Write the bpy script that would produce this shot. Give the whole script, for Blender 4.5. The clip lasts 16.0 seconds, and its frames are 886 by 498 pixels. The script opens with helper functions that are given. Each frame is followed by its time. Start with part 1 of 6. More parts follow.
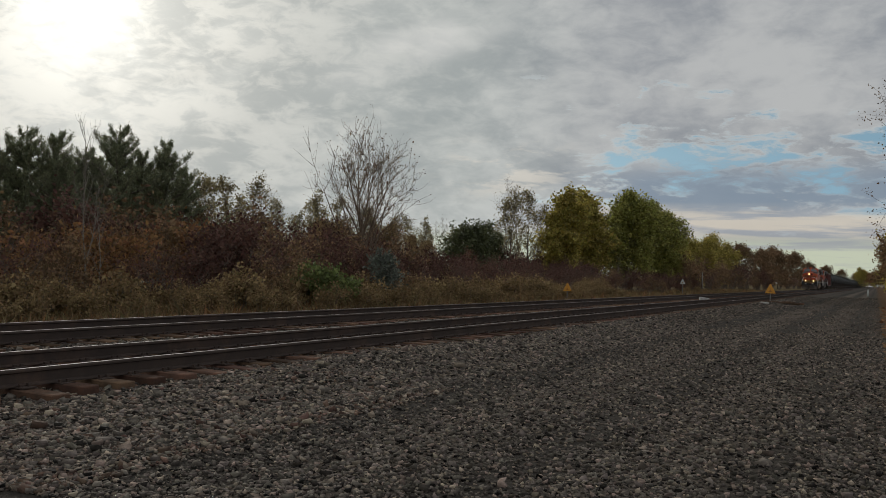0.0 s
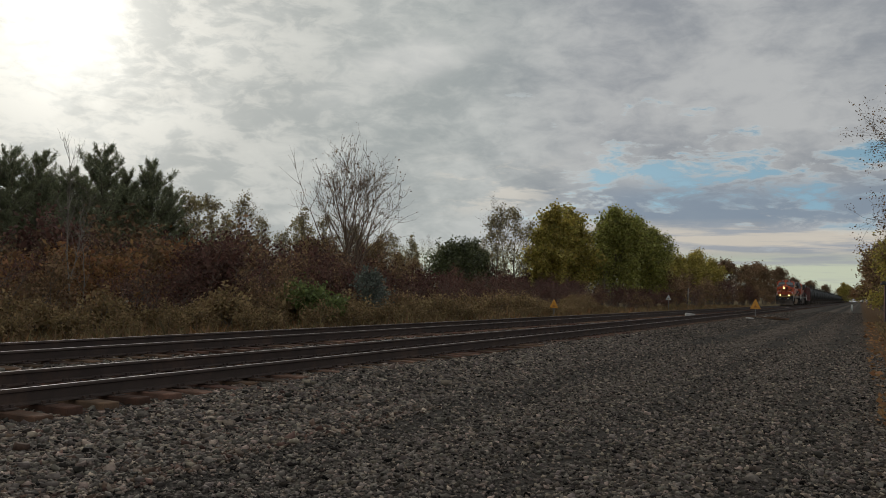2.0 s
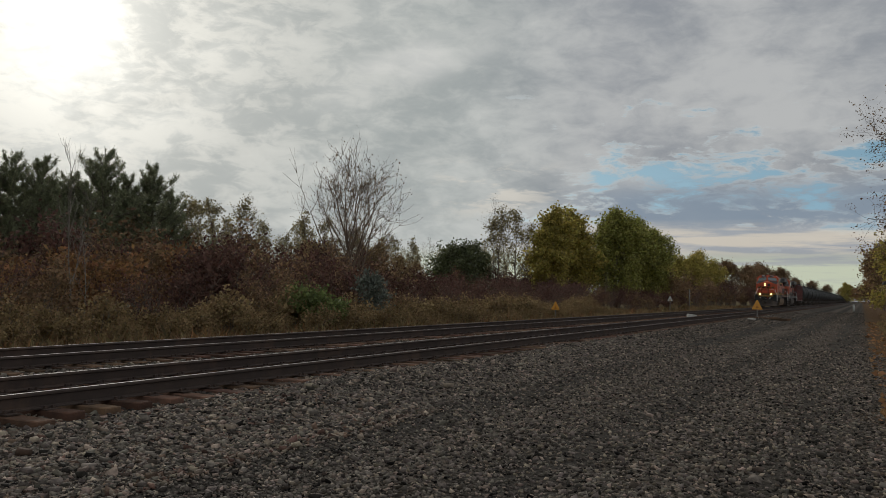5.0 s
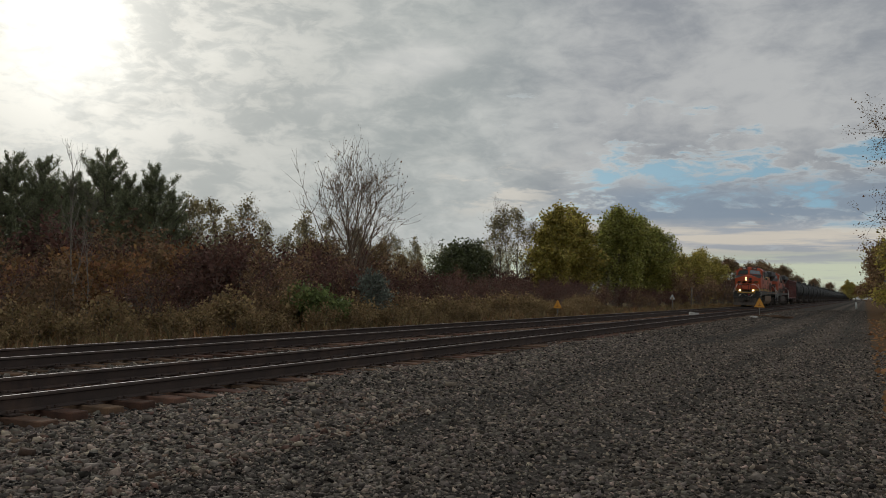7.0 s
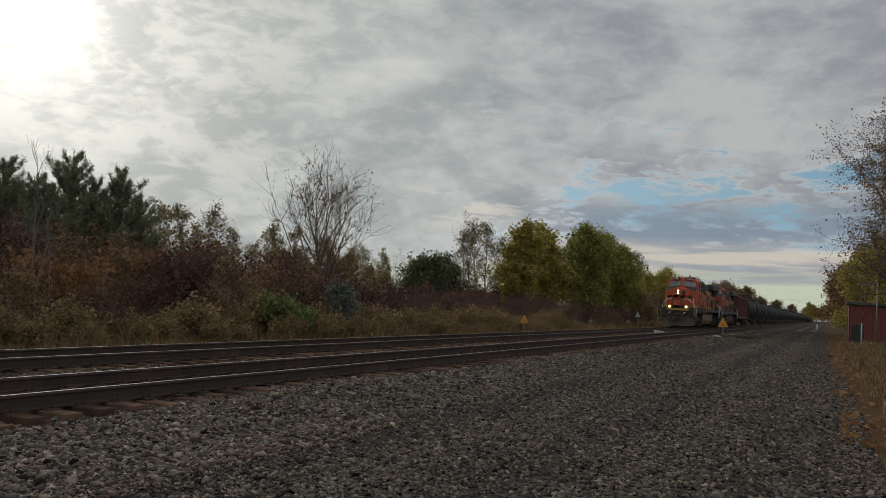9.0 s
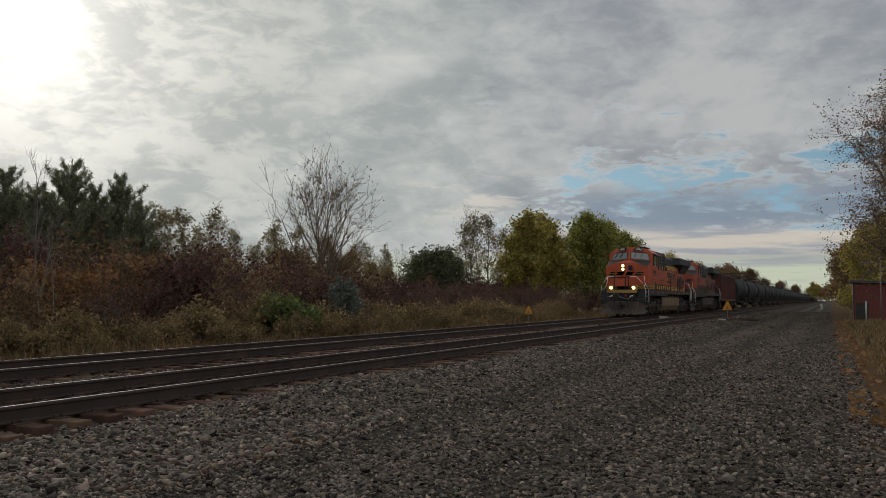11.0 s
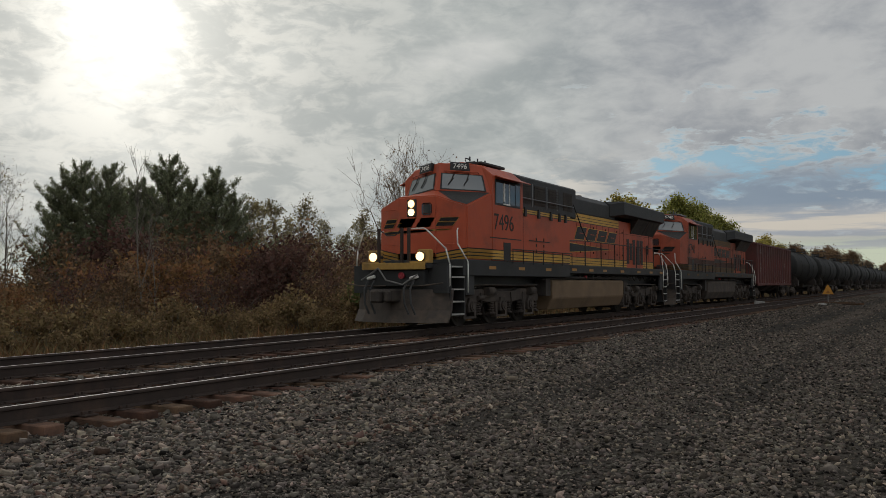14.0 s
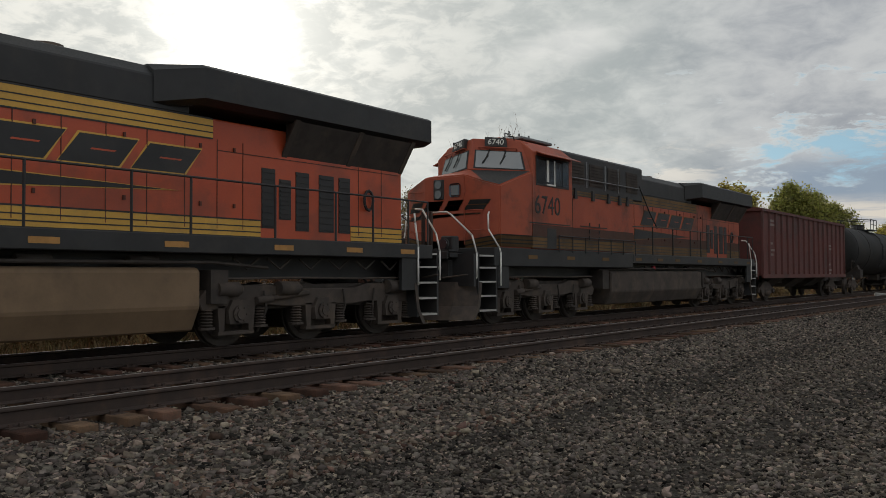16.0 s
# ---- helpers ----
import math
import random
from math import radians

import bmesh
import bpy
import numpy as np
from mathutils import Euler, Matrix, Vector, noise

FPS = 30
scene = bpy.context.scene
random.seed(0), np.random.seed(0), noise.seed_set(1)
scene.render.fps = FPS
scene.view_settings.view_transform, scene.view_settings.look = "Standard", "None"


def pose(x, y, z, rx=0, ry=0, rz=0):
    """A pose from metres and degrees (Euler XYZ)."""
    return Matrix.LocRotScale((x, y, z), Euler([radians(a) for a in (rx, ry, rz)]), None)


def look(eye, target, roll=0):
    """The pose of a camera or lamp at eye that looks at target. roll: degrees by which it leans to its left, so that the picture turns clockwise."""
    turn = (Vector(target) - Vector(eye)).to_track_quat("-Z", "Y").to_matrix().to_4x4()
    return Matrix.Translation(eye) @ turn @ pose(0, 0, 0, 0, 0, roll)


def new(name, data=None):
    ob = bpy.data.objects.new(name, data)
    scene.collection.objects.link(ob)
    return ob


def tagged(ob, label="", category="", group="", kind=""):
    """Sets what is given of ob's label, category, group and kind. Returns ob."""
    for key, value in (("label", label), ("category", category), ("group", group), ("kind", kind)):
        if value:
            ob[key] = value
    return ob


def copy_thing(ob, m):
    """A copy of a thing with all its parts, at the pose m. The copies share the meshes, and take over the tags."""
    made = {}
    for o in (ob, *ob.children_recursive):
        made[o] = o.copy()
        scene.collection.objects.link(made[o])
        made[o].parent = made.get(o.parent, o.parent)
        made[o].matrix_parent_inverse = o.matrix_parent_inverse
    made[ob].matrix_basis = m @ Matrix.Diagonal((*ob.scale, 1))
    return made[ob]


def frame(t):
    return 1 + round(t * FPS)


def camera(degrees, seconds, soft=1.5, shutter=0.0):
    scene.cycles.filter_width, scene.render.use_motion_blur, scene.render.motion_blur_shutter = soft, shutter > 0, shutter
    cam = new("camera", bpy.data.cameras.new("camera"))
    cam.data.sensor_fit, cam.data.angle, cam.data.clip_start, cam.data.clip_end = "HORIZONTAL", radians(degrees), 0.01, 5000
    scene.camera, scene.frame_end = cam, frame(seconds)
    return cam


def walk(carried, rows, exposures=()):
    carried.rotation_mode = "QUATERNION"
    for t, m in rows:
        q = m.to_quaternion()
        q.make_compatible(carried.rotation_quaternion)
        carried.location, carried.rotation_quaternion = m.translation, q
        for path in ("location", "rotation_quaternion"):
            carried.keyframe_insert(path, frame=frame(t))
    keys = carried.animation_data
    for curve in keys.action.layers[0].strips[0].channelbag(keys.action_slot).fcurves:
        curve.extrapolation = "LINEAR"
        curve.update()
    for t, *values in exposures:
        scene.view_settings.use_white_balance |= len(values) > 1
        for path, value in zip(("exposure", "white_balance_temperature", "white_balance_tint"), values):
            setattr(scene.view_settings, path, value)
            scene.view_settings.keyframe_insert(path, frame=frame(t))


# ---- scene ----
EYE = (0.0, 0.0, 1.60)
cam = camera(54.57, 16.0, soft=0.75)
# seconds, pitch + 90, roll, yaw: a hand-held camera that turns on the spot
TURNS = [
    (0.0, 91.45, -2.12, 26.79), (0.5, 91.58, -1.96, 27.04), (1.0, 91.54, -1.97, 26.09),
    (1.5, 92.19, -1.69, 25.74), (2.0, 92.64, -1.78, 25.89), (2.5, 92.63, -1.50, 25.94),
    (3.0, 92.78, -1.42, 25.99), (3.5, 92.73, -1.45, 25.86), (4.0, 92.72, -1.39, 25.92),
    (5.2, 92.84, -1.43, 25.99), (6.3, 92.93, -1.45, 26.07), (6.5, 92.72, -1.27, 26.30),
    (7.0, 92.74, -1.23, 26.12), (7.5, 92.79, -1.31, 26.13), (8.0, 92.78, -1.68, 26.30),
    (8.3, 90.60, 2.69, 26.06), (8.5, 90.99, 2.58, 25.64), (8.7, 93.21, -0.83, 24.33),
    (9.0, 93.65, -2.63, 23.95), (9.2, 93.56, -1.68, 24.00), (10.2, 93.30, -0.90, 24.10),
    (11.3, 93.01, -0.32, 24.22), (11.5, 92.28, -0.26, 24.21), (12.0, 92.15, 0.05, 24.70),
    (12.5, 92.30, 0.23, 25.49), (13.0, 92.38, 0.36, 26.33), (13.5, 92.38, 0.34, 28.46),
    (14.0, 92.37, 0.16, 30.03), (14.5, 92.43, -0.17, 32.61), (14.7, 92.16, -0.57, 36.88),
    (14.9, 92.05, -0.71, 38.71), (15.0, 92.03, -0.44, 38.79), (15.2, 92.01, -0.27, 38.64),
    (15.5, 91.97, 0.02, 37.55), (16.0, 91.83, 0.23, 36.79),
]
walk(cam, [(t, pose(*EYE, rx, ry, rz)) for t, rx, ry, rz in TURNS], [(0, 0.0), (14.2, 0.0), (15.2, 0.15), (16, 0.25)])

# ---- world and light ----
SUN_AZ, SUN_EL = 50.0, 16.0          # degrees left of the track's line, and up
SUN_DIR = Vector((-math.sin(radians(SUN_AZ)) * math.cos(radians(SUN_EL)),
                  math.cos(radians(SUN_AZ)) * math.cos(radians(SUN_EL)), math.sin(radians(SUN_EL))))


class Net:
    """A short way to write node trees."""

    def __init__(self, tree):
        self.t = tree
        tree.nodes.clear()

    def n(self, kind, props=None, **ins):
        nd = self.t.nodes.new(kind)
        for k, v in (props or {}).items():
            setattr(nd, k, v)
        for k, v in ins.items():
            key = int(k[1:]) if k[0] == "i" and k[1:].isdigit() else k.replace("_", " ")
            if isinstance(v, bpy.types.NodeSocket):
                self.t.links.new(v, nd.inputs[key])
            else:
                nd.inputs[key].default_value = v
        return nd

    def math(self, op, a, b=0.0, clamp=False):
        return self.n("ShaderNodeMath", {"operation": op, "use_clamp": clamp}, i0=a, i1=b).outputs[0]

    def mix(self, f, a, b, blend="MIX"):
        nd = self.t.nodes.new("ShaderNodeMix")
        nd.data_type, nd.blend_type = "RGBA", blend
        for key, v in ((0, f), (6, a), (7, b)):
            if isinstance(v, bpy.types.NodeSocket):
                self.t.links.new(v, nd.inputs[key])
            else:
                nd.inputs[key].default_value = v if key == 0 else (*v, 1.0)[:4]
        return nd.outputs[2]

    def ramp(self, f, lo, hi, a=0.0, b=1.0, smooth=True):
        return self.n("ShaderNodeMapRange", {"interpolation_type": "SMOOTHSTEP" if smooth else "LINEAR"},
                      i0=f, i1=lo, i2=hi, i3=a, i4=b).outputs[0]

    def noise(self, vec, scale, detail=4.0, rough=0.55, distortion=0.0):
        return self.n("ShaderNodeTexNoise", None, Vector=vec, Scale=scale, Detail=detail, Roughness=rough, Distortion=distortion).outputs[0]


def make_world():
    world = bpy.data.worlds.new("sky")
    scene.world = world
    world.use_nodes = True
    k = Net(world.node_tree)
    sky = k.n("ShaderNodeTexSky", {"sky_type": "NISHITA", "sun_disc": False, "sun_elevation": radians(SUN_EL),
                                   "sun_rotation": radians(-SUN_AZ), "air_density": 1.0, "dust_density": 1.5})
    d = k.n("ShaderNodeTexCoord").outputs["Generated"]
    raised = k.n("ShaderNodeVectorMath", {"operation": "ADD"}, i0=d, i1=(0.0, 0.0, 0.55)).outputs[0]
    k.t.links.new(raised, sky.inputs["Vector"])
    blue = k.mix(1.0, k.n("ShaderNodeVectorMath", {"operation": "SCALE"}, i0=sky.outputs[0], Scale=0.15).outputs[0], (1.16, 1.36, 1.16), "MULTIPLY")
    s = k.n("ShaderNodeSeparateXYZ", None, i0=d)
    az = k.math("MULTIPLY", k.math("ARCTAN2", k.math("MULTIPLY", s.outputs[0], -1.0), s.outputs[1]), 57.296)     # degrees left of the line
    el = k.math("MULTIPLY", k.math("ARCSINE", s.outputs[2]), 57.296)

    def turned(scale, loc, rot=(0, 0, 0)):
        return k.n("ShaderNodeMapping", None, Vector=d, Scale=scale, Location=loc, Rotation=rot).outputs[0]

    def bump(v, mid, half):
        return k.ramp(k.math("ABSOLUTE", k.math("SUBTRACT", v, mid)), half, half * 0.15)

    # soft cloud at three sizes, flattened towards the horizon, with a fine ripple
    big = k.noise(turned((1, 1, 1.7), (4.1, 1.3, 0.7)), 3.4, 2.0, 0.5, 0.3)
    mid = k.noise(turned((1, 1, 1.9), (1.7, 5.2, 0.2)), 8.5, 7.0, 0.56, 0.3)
    fine = k.noise(turned((1, 1, 2.3), (0.4, 2.2, 3.1), (0.12, 0.10, 0)), 26.0, 5.0, 0.6, 0.4)
    dens = k.math("ADD", k.math("MULTIPLY", big, 0.42), k.math("ADD", k.math("MULTIPLY", mid, 0.38), k.math("MULTIPLY", fine, 0.20)))
    ripple = k.ramp(k.math("ADD", k.math("MULTIPLY", fine, 0.65), k.math("MULTIPLY", mid, 0.35)), 0.40, 0.60)
    dot = k.n("ShaderNodeVectorMath", {"operation": "DOT_PRODUCT"}, i0=d, i1=tuple(SUN_DIR)).outputs["Value"]
    near = k.math("MAXIMUM", dot, 0.0)
    beside = Vector((-math.sin(radians(61)) * 0.97, math.cos(radians(61)) * 0.97, 0.24))
    near2 = k.math("MAXIMUM", k.n("ShaderNodeVectorMath", {"operation": "DOT_PRODUCT"}, i0=d, i1=tuple(beside)).outputs["Value"], 0.0)
    # the deck: grey-green in the middle, lavender away from the sun
    right = k.ramp(az, 27.0, 14.0)
    light = k.mix(right, (0.525, 0.545, 0.528), (0.462, 0.472, 0.474))
    dark = k.mix(right, (0.322, 0.354, 0.356), (0.260, 0.280, 0.308))
    deck = k.mix(k.ramp(dens, 0.37, 0.58), light, dark)
    # a brighter torn edge that rises towards the line
    edge = k.math("MULTIPLY", bump(k.math("ADD", el, k.math("MULTIPLY", k.math("SUBTRACT", az, 23.6), 0.36)), 16.6, 2.2), bump(az, 28.5, 8.5))
    deck = k.mix(k.math("MULTIPLY", k.math("MULTIPLY", edge, k.ramp(mid, 0.40, 0.60)), 0.60), deck, (0.66, 0.66, 0.64))
    # the deck breaks up low down, away from the sun
    wisp = k.noise(turned((1, 1, 3.4), (2.6, 0.9, 1.4), (0.05, 0.03, 0)), 15.0, 8.0, 0.62, 0.3)
    gap = k.math("MULTIPLY", bump(el, 7.4, 4.2), k.ramp(az, 21.0, 12.0))
    cover = k.ramp(k.math("SUBTRACT", k.math("ADD", k.math("ADD", k.math("MULTIPLY", wisp, 0.8), k.math("MULTIPLY", mid, 0.2)), 0.145), k.math("MULTIPLY", gap, 0.155)), 0.42, 0.55)
    cover = k.math("MAXIMUM", cover, k.math("MAXIMUM", k.ramp(el, 11.5, 13.5), k.ramp(az, 21.0, 24.0)))
    rim = k.math("MULTIPLY", k.math("MULTIPLY", cover, k.math("SUBTRACT", 1.0, cover)), 2.0)
    # haloes round the sun's place behind the cloud, rippled
    thin = k.ramp(ripple, 0.0, 1.0, 1.0, 0.50)
    halo = k.math("MAXIMUM", k.math("POWER", near, 26.0), k.math("MULTIPLY", k.math("POWER", near2, 26.0), 0.85))
    lit = k.mix(k.math("MULTIPLY", halo, thin), deck, (0.76, 0.745, 0.680))
    glow = k.math("ADD", k.math("MULTIPLY", k.math("POWER", near, 130.0), k.ramp(mid, 0.60, 0.40, 0.45, 1.0)), k.math("MULTIPLY", k.math("POWER", near, 500.0), 0.5))
    hot = k.mix(1.0, lit, k.n("ShaderNodeVectorMath", {"operation": "SCALE"}, i0=(0.50, 0.48, 0.43), Scale=glow).outputs[0], "ADD")
    hot = k.mix(rim, hot, (0.66, 0.63, 0.58))
    col = k.mix(cover, blue, hot)
    # cream heads left of the gap, a slate bank under it, then lit streaks and a pale clear strip
    cream = k.math("MULTIPLY", k.math("MULTIPLY", bump(el, 6.8, 2.6), bump(az, 22.5, 6.5)), k.ramp(wisp, 0.48, 0.60))
    col = k.mix(k.math("MULTIPLY", cream, 0.7), col, (0.66, 0.62, 0.55))
    streak = k.noise(turned((5, 5, 75), (0, 0, 0.3)), 1.0, 5.0, 0.62)
    bank = k.math("MULTIPLY", k.math("MULTIPLY", bump(el, 5.6, 2.6), k.ramp(az, 21.0, 13.0)), k.ramp(wisp, 0.36, 0.52))
    col = k.mix(k.math("MULTIPLY", bank, 0.9), col, (0.215, 0.272, 0.340))
    low = k.math("MULTIPLY", bump(el, 3.6, 1.5), k.ramp(az, 26.0, 15.0))
    col = k.mix(k.math("MULTIPLY", low, 0.8), col, k.mix(k.ramp(streak, 0.44, 0.58), (0.63, 0.57, 0.48), (0.35, 0.37, 0.40)))
    pale = k.mix(k.ramp(streak, 0.48, 0.62), (0.53, 0.57, 0.44), (0.40, 0.42, 0.41))
    col = k.mix(k.math("MULTIPLY", k.ramp(el, 3.2, 1.9), k.ramp(dot, 0.95, 0.85, 0.35, 0.95)), col, pale)
    # the sky is clearer and brighter on the side away from the sun
    back = k.ramp(dot, 0.66, -0.25, 1.0, 1.58)
    col = k.n("ShaderNodeVectorMath", {"operation": "SCALE"}, i0=col, Scale=back).outputs[0]
    # the ground's half
    below = k.ramp(s.outputs[2], -0.02, 0.0)
    out = k.mix(below, (0.05, 0.048, 0.045), col)
    bg = k.n("ShaderNodeBackground", None, Color=out, Strength=1.0)
    k.n("ShaderNodeOutputWorld", None, Surface=bg.outputs[0])


make_world()
sun = new("sun", bpy.data.lights.new("sun", "SUN"))
sun.data.energy, sun.data.angle, sun.data.color = 1.1, radians(10), (1.0, 0.93, 0.82)
sun.matrix_world = look(tuple(SUN_DIR * 200), (0, 0, 0))

# ---- materials ----


def rough_mat(name, base, second=None, rough=0.8, metal=0.0, scale=3.0, fine=40.0, bump=0.2, bump_scale=60.0, vary=0.0,
              island=False, spread=0.35, dirt=None, dirt_amount=0.5, spec=0.5, trans=0.0):
    """Colour varied at two scales, with a fine relief. vary: spread of brightness piece by piece."""
    m = bpy.data.materials.new(name)
    m.use_nodes = True
    k = Net(m.node_tree)
    co = k.n("ShaderNodeTexCoord").outputs["Object"]
    if second is None:
        second = tuple(c * (1 - spread) for c in base)
    a = k.ramp(k.noise(co, scale, 4.0, 0.6), 0.35, 0.65)
    col = k.mix(a, base, second)
    f = k.noise(co, fine, 3.0, 0.6)
    col = k.mix(0.35, col, k.mix(f, tuple(c * 0.55 for c in base), tuple(min(1, c * 1.4) for c in base)))
    if dirt:
        dn = k.ramp(k.noise(co, scale * 0.6, 6.0, 0.68), 0.48, 0.66)
        col = k.mix(k.math("MULTIPLY", dn, dirt_amount), col, dirt)
    if vary:
        r = k.n("ShaderNodeNewGeometry").outputs["Random Per Island"] if island else k.n("ShaderNodeObjectInfo").outputs["Random"]
        val = k.ramp(r, 0.0, 1.0, 1.0 - vary, 1.0 + vary, False)
        hue = k.ramp(k.n("ShaderNodeTexWhiteNoise", {"noise_dimensions": "1D"}, W=r).outputs[0], 0, 1, 0.5 - 0.03 * vary, 0.5 + 0.03 * vary, False)
        col = k.n("ShaderNodeHueSaturation", None, Hue=hue, Saturation=1.0, Value=val, Color=col).outputs[0]
    b = k.n("ShaderNodeBump", None, Strength=bump, Distance=0.02, Height=k.noise(co, bump_scale, 5.0, 0.65))
    p = k.n("ShaderNodeBsdfPrincipled", None, Base_Color=col, Roughness=k.ramp(f, 0.2, 0.8, max(0.02, rough - 0.1), min(1, rough + 0.1)),
            Metallic=metal, Normal=b.outputs[0])
    p.inputs["Specular IOR Level"].default_value = spec
    surf = p.outputs[0]
    if trans:
        tl = k.n("ShaderNodeBsdfTranslucent", None, Color=col)
        surf = k.n("ShaderNodeMixShader", None, i0=trans, i1=surf, i2=tl.outputs[0]).outputs[0]
    k.n("ShaderNodeOutputMaterial", None, Surface=surf)
    return m


def glow_mat(name, colour, strength):
    m = bpy.data.materials.new(name)
    m.use_nodes = True
    k = Net(m.node_tree)
    e = k.n("ShaderNodeEmission", None, Color=(*colour, 1), Strength=strength)
    k.n("ShaderNodeOutputMaterial", None, Surface=e.outputs[0])
    return m


def glass_mat(name, tint, rough=0.05, ior=1.6):
    m = bpy.data.materials.new(name)
    m.use_nodes = True
    k = Net(m.node_tree)
    p = k.n("ShaderNodeBsdfPrincipled", None, Base_Color=(*tint, 1), Roughness=rough)
    p.inputs["IOR"].default_value = ior
    k.n("ShaderNodeOutputMaterial", None, Surface=p.outputs[0])
    return m


ORANGE = rough_mat("orange_paint", (0.445, 0.073, 0.025), (0.39, 0.061, 0.022), 0.45, 0, 1.2, 30, 0.03, 30, dirt=(0.15, 0.045, 0.027), dirt_amount=0.5, spec=0.4)
ORANGE_OLD = rough_mat("faded_orange_paint", (0.36, 0.076, 0.035), (0.27, 0.056, 0.030), 0.58, 0, 1.0, 25, 0.04, 30, dirt=(0.085, 0.040, 0.027), dirt_amount=0.75, spec=0.35)
YELLOW = rough_mat("yellow_paint", (0.60, 0.33, 0.045), None, 0.5, 0, 1.5, 30, 0.03, spread=0.15, dirt=(0.22, 0.13, 0.04), dirt_amount=0.35)
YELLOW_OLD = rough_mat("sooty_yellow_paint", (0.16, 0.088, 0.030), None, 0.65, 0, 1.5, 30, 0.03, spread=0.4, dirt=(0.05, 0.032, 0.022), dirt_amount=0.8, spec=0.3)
BLACK = rough_mat("black_paint", (0.034, 0.033, 0.033), None, 0.55, 0, 1.5, 30, 0.04, dirt=(0.050, 0.043, 0.038), spec=0.3)
GRIME = rough_mat("road_grime_steel", (0.078, 0.061, 0.051), (0.046, 0.039, 0.034), 0.8, 0.0, 2.5, 40, 0.15, dirt=(0.125, 0.092, 0.068), dirt_amount=0.6, spec=0.25)
UNDER = rough_mat("sooty_underframe", (0.062, 0.052, 0.046), None, 0.85, 0, 3, 40, 0.2, dirt=(0.090, 0.070, 0.055), spec=0.2)
TANKDUST = rough_mat("dusty_fuel_tank_paint", (0.205, 0.135, 0.080), (0.150, 0.100, 0.060), 0.75, 0, 1.2, 25, 0.05, dirt=(0.09, 0.064, 0.044), spec=0.3)
WHITE = rough_mat("white_rail_paint", (0.74, 0.70, 0.64), None, 0.5, 0, 4, 40, 0.05, spread=0.2)
STEEL = rough_mat("worn_rail_head", (0.26, 0.232, 0.210), (0.18, 0.16, 0.145), 0.7, 0.0, 2, 60, 0.04, spec=0.3)
RUST = rough_mat("rusty_rail_steel", (0.062, 0.045, 0.038), (0.042, 0.033, 0.029), 0.85, 0.1, 3, 50, 0.2, dirt=(0.098, 0.062, 0.046), spec=0.15)
TIE = rough_mat("weathered_creosote_timber", (0.120, 0.070, 0.048), (0.060, 0.040, 0.030), 0.9, 0, 6, 50, 0.5, 30, vary=0.5, dirt=(0.19, 0.100, 0.062), spec=0.1)
STONE = rough_mat("ballast_stone", (0.120, 0.101, 0.085), (0.034, 0.028, 0.024), 0.85, 0, 9, 90, 0.3, 80, vary=0.95, island=True, spec=0.1)
STONE_RUST = rough_mat("rust_stained_stone", (0.135, 0.085, 0.062), (0.075, 0.050, 0.040), 0.9, 0, 9, 90, 0.3, 80, vary=0.6, island=True, spec=0.1)
STONE_WARM = rough_mat("dusty_ballast_stone", (0.230, 0.180, 0.140), (0.080, 0.062, 0.050), 0.85, 0, 9, 90, 0.3, 80, vary=0.8, island=True, spec=0.1)
GLASS = glass_mat("dark_window_glass", (0.03, 0.035, 0.04))
WINDSHIELD = glass_mat("tinted_windshield", (0.09, 0.10, 0.10), 0.04, 2.15)
LAMP = glow_mat("headlight_glow", (1.0, 0.64, 0.26), 3.4)
BARK = rough_mat("grey_bark", (0.132, 0.104, 0.080), (0.080, 0.064, 0.051), 0.9, 0, 5, 40, 0.5, 25)
BARK_WARM = rough_mat("warm_brown_bark", (0.165, 0.115, 0.078), (0.100, 0.072, 0.052), 0.9, 0, 5, 40, 0.5, 25)
BARK_PALE = rough_mat("pale_birch_bark", (0.20, 0.17, 0.14), (0.11, 0.09, 0.075), 0.85, 0, 4, 30, 0.4, 25)
LEAF_PINE = rough_mat("pine_needles", (0.205, 0.215, 0.118), (0.128, 0.148, 0.084), 0.75, vary=0.5, island=True, trans=0.35)
LEAF_GREEN = rough_mat("green_poplar_leaves", (0.300, 0.285, 0.066), (0.190, 0.200, 0.050), 0.6, vary=0.6, island=True, trans=0.45)
LEAF_YELLOW = rough_mat("yellow_autumn_leaves", (0.380, 0.300, 0.066), (0.250, 0.225, 0.056), 0.6, vary=0.55, island=True, trans=0.45)
LEAF_ORANGE = rough_mat("orange_autumn_leaves", (0.270, 0.140, 0.062), (0.185, 0.104, 0.050), 0.75, vary=0.5, island=True, trans=0.4, spec=0.2)
LEAF_RED = rough_mat("dull_red_sumac_leaves", (0.125, 0.062, 0.048), (0.088, 0.052, 0.042), 0.8, vary=0.5, island=True, trans=0.3, spec=0.2)
LEAF_BROWN = rough_mat("withered_brown_leaves", (0.225, 0.140, 0.078), (0.150, 0.100, 0.058), 0.8, vary=0.5, island=True, trans=0.35, spec=0.2)
LEAF_DRY = rough_mat("sparse_grey_green_leaves", (0.252, 0.211, 0.105), (0.176, 0.140, 0.074), 0.7, vary=0.5, island=True, trans=0.4)
LEAF_BUSH = rough_mat("green_bush_leaves", (0.089, 0.100, 0.038), (0.062, 0.071, 0.031), 0.6, vary=0.5, island=True, trans=0.35)
WEED = rough_mat("golden_brown_weed_leaves", (0.260, 0.175, 0.088), (0.180, 0.132, 0.066), 0.8, vary=0.5, island=True, trans=0.35, spec=0.2)
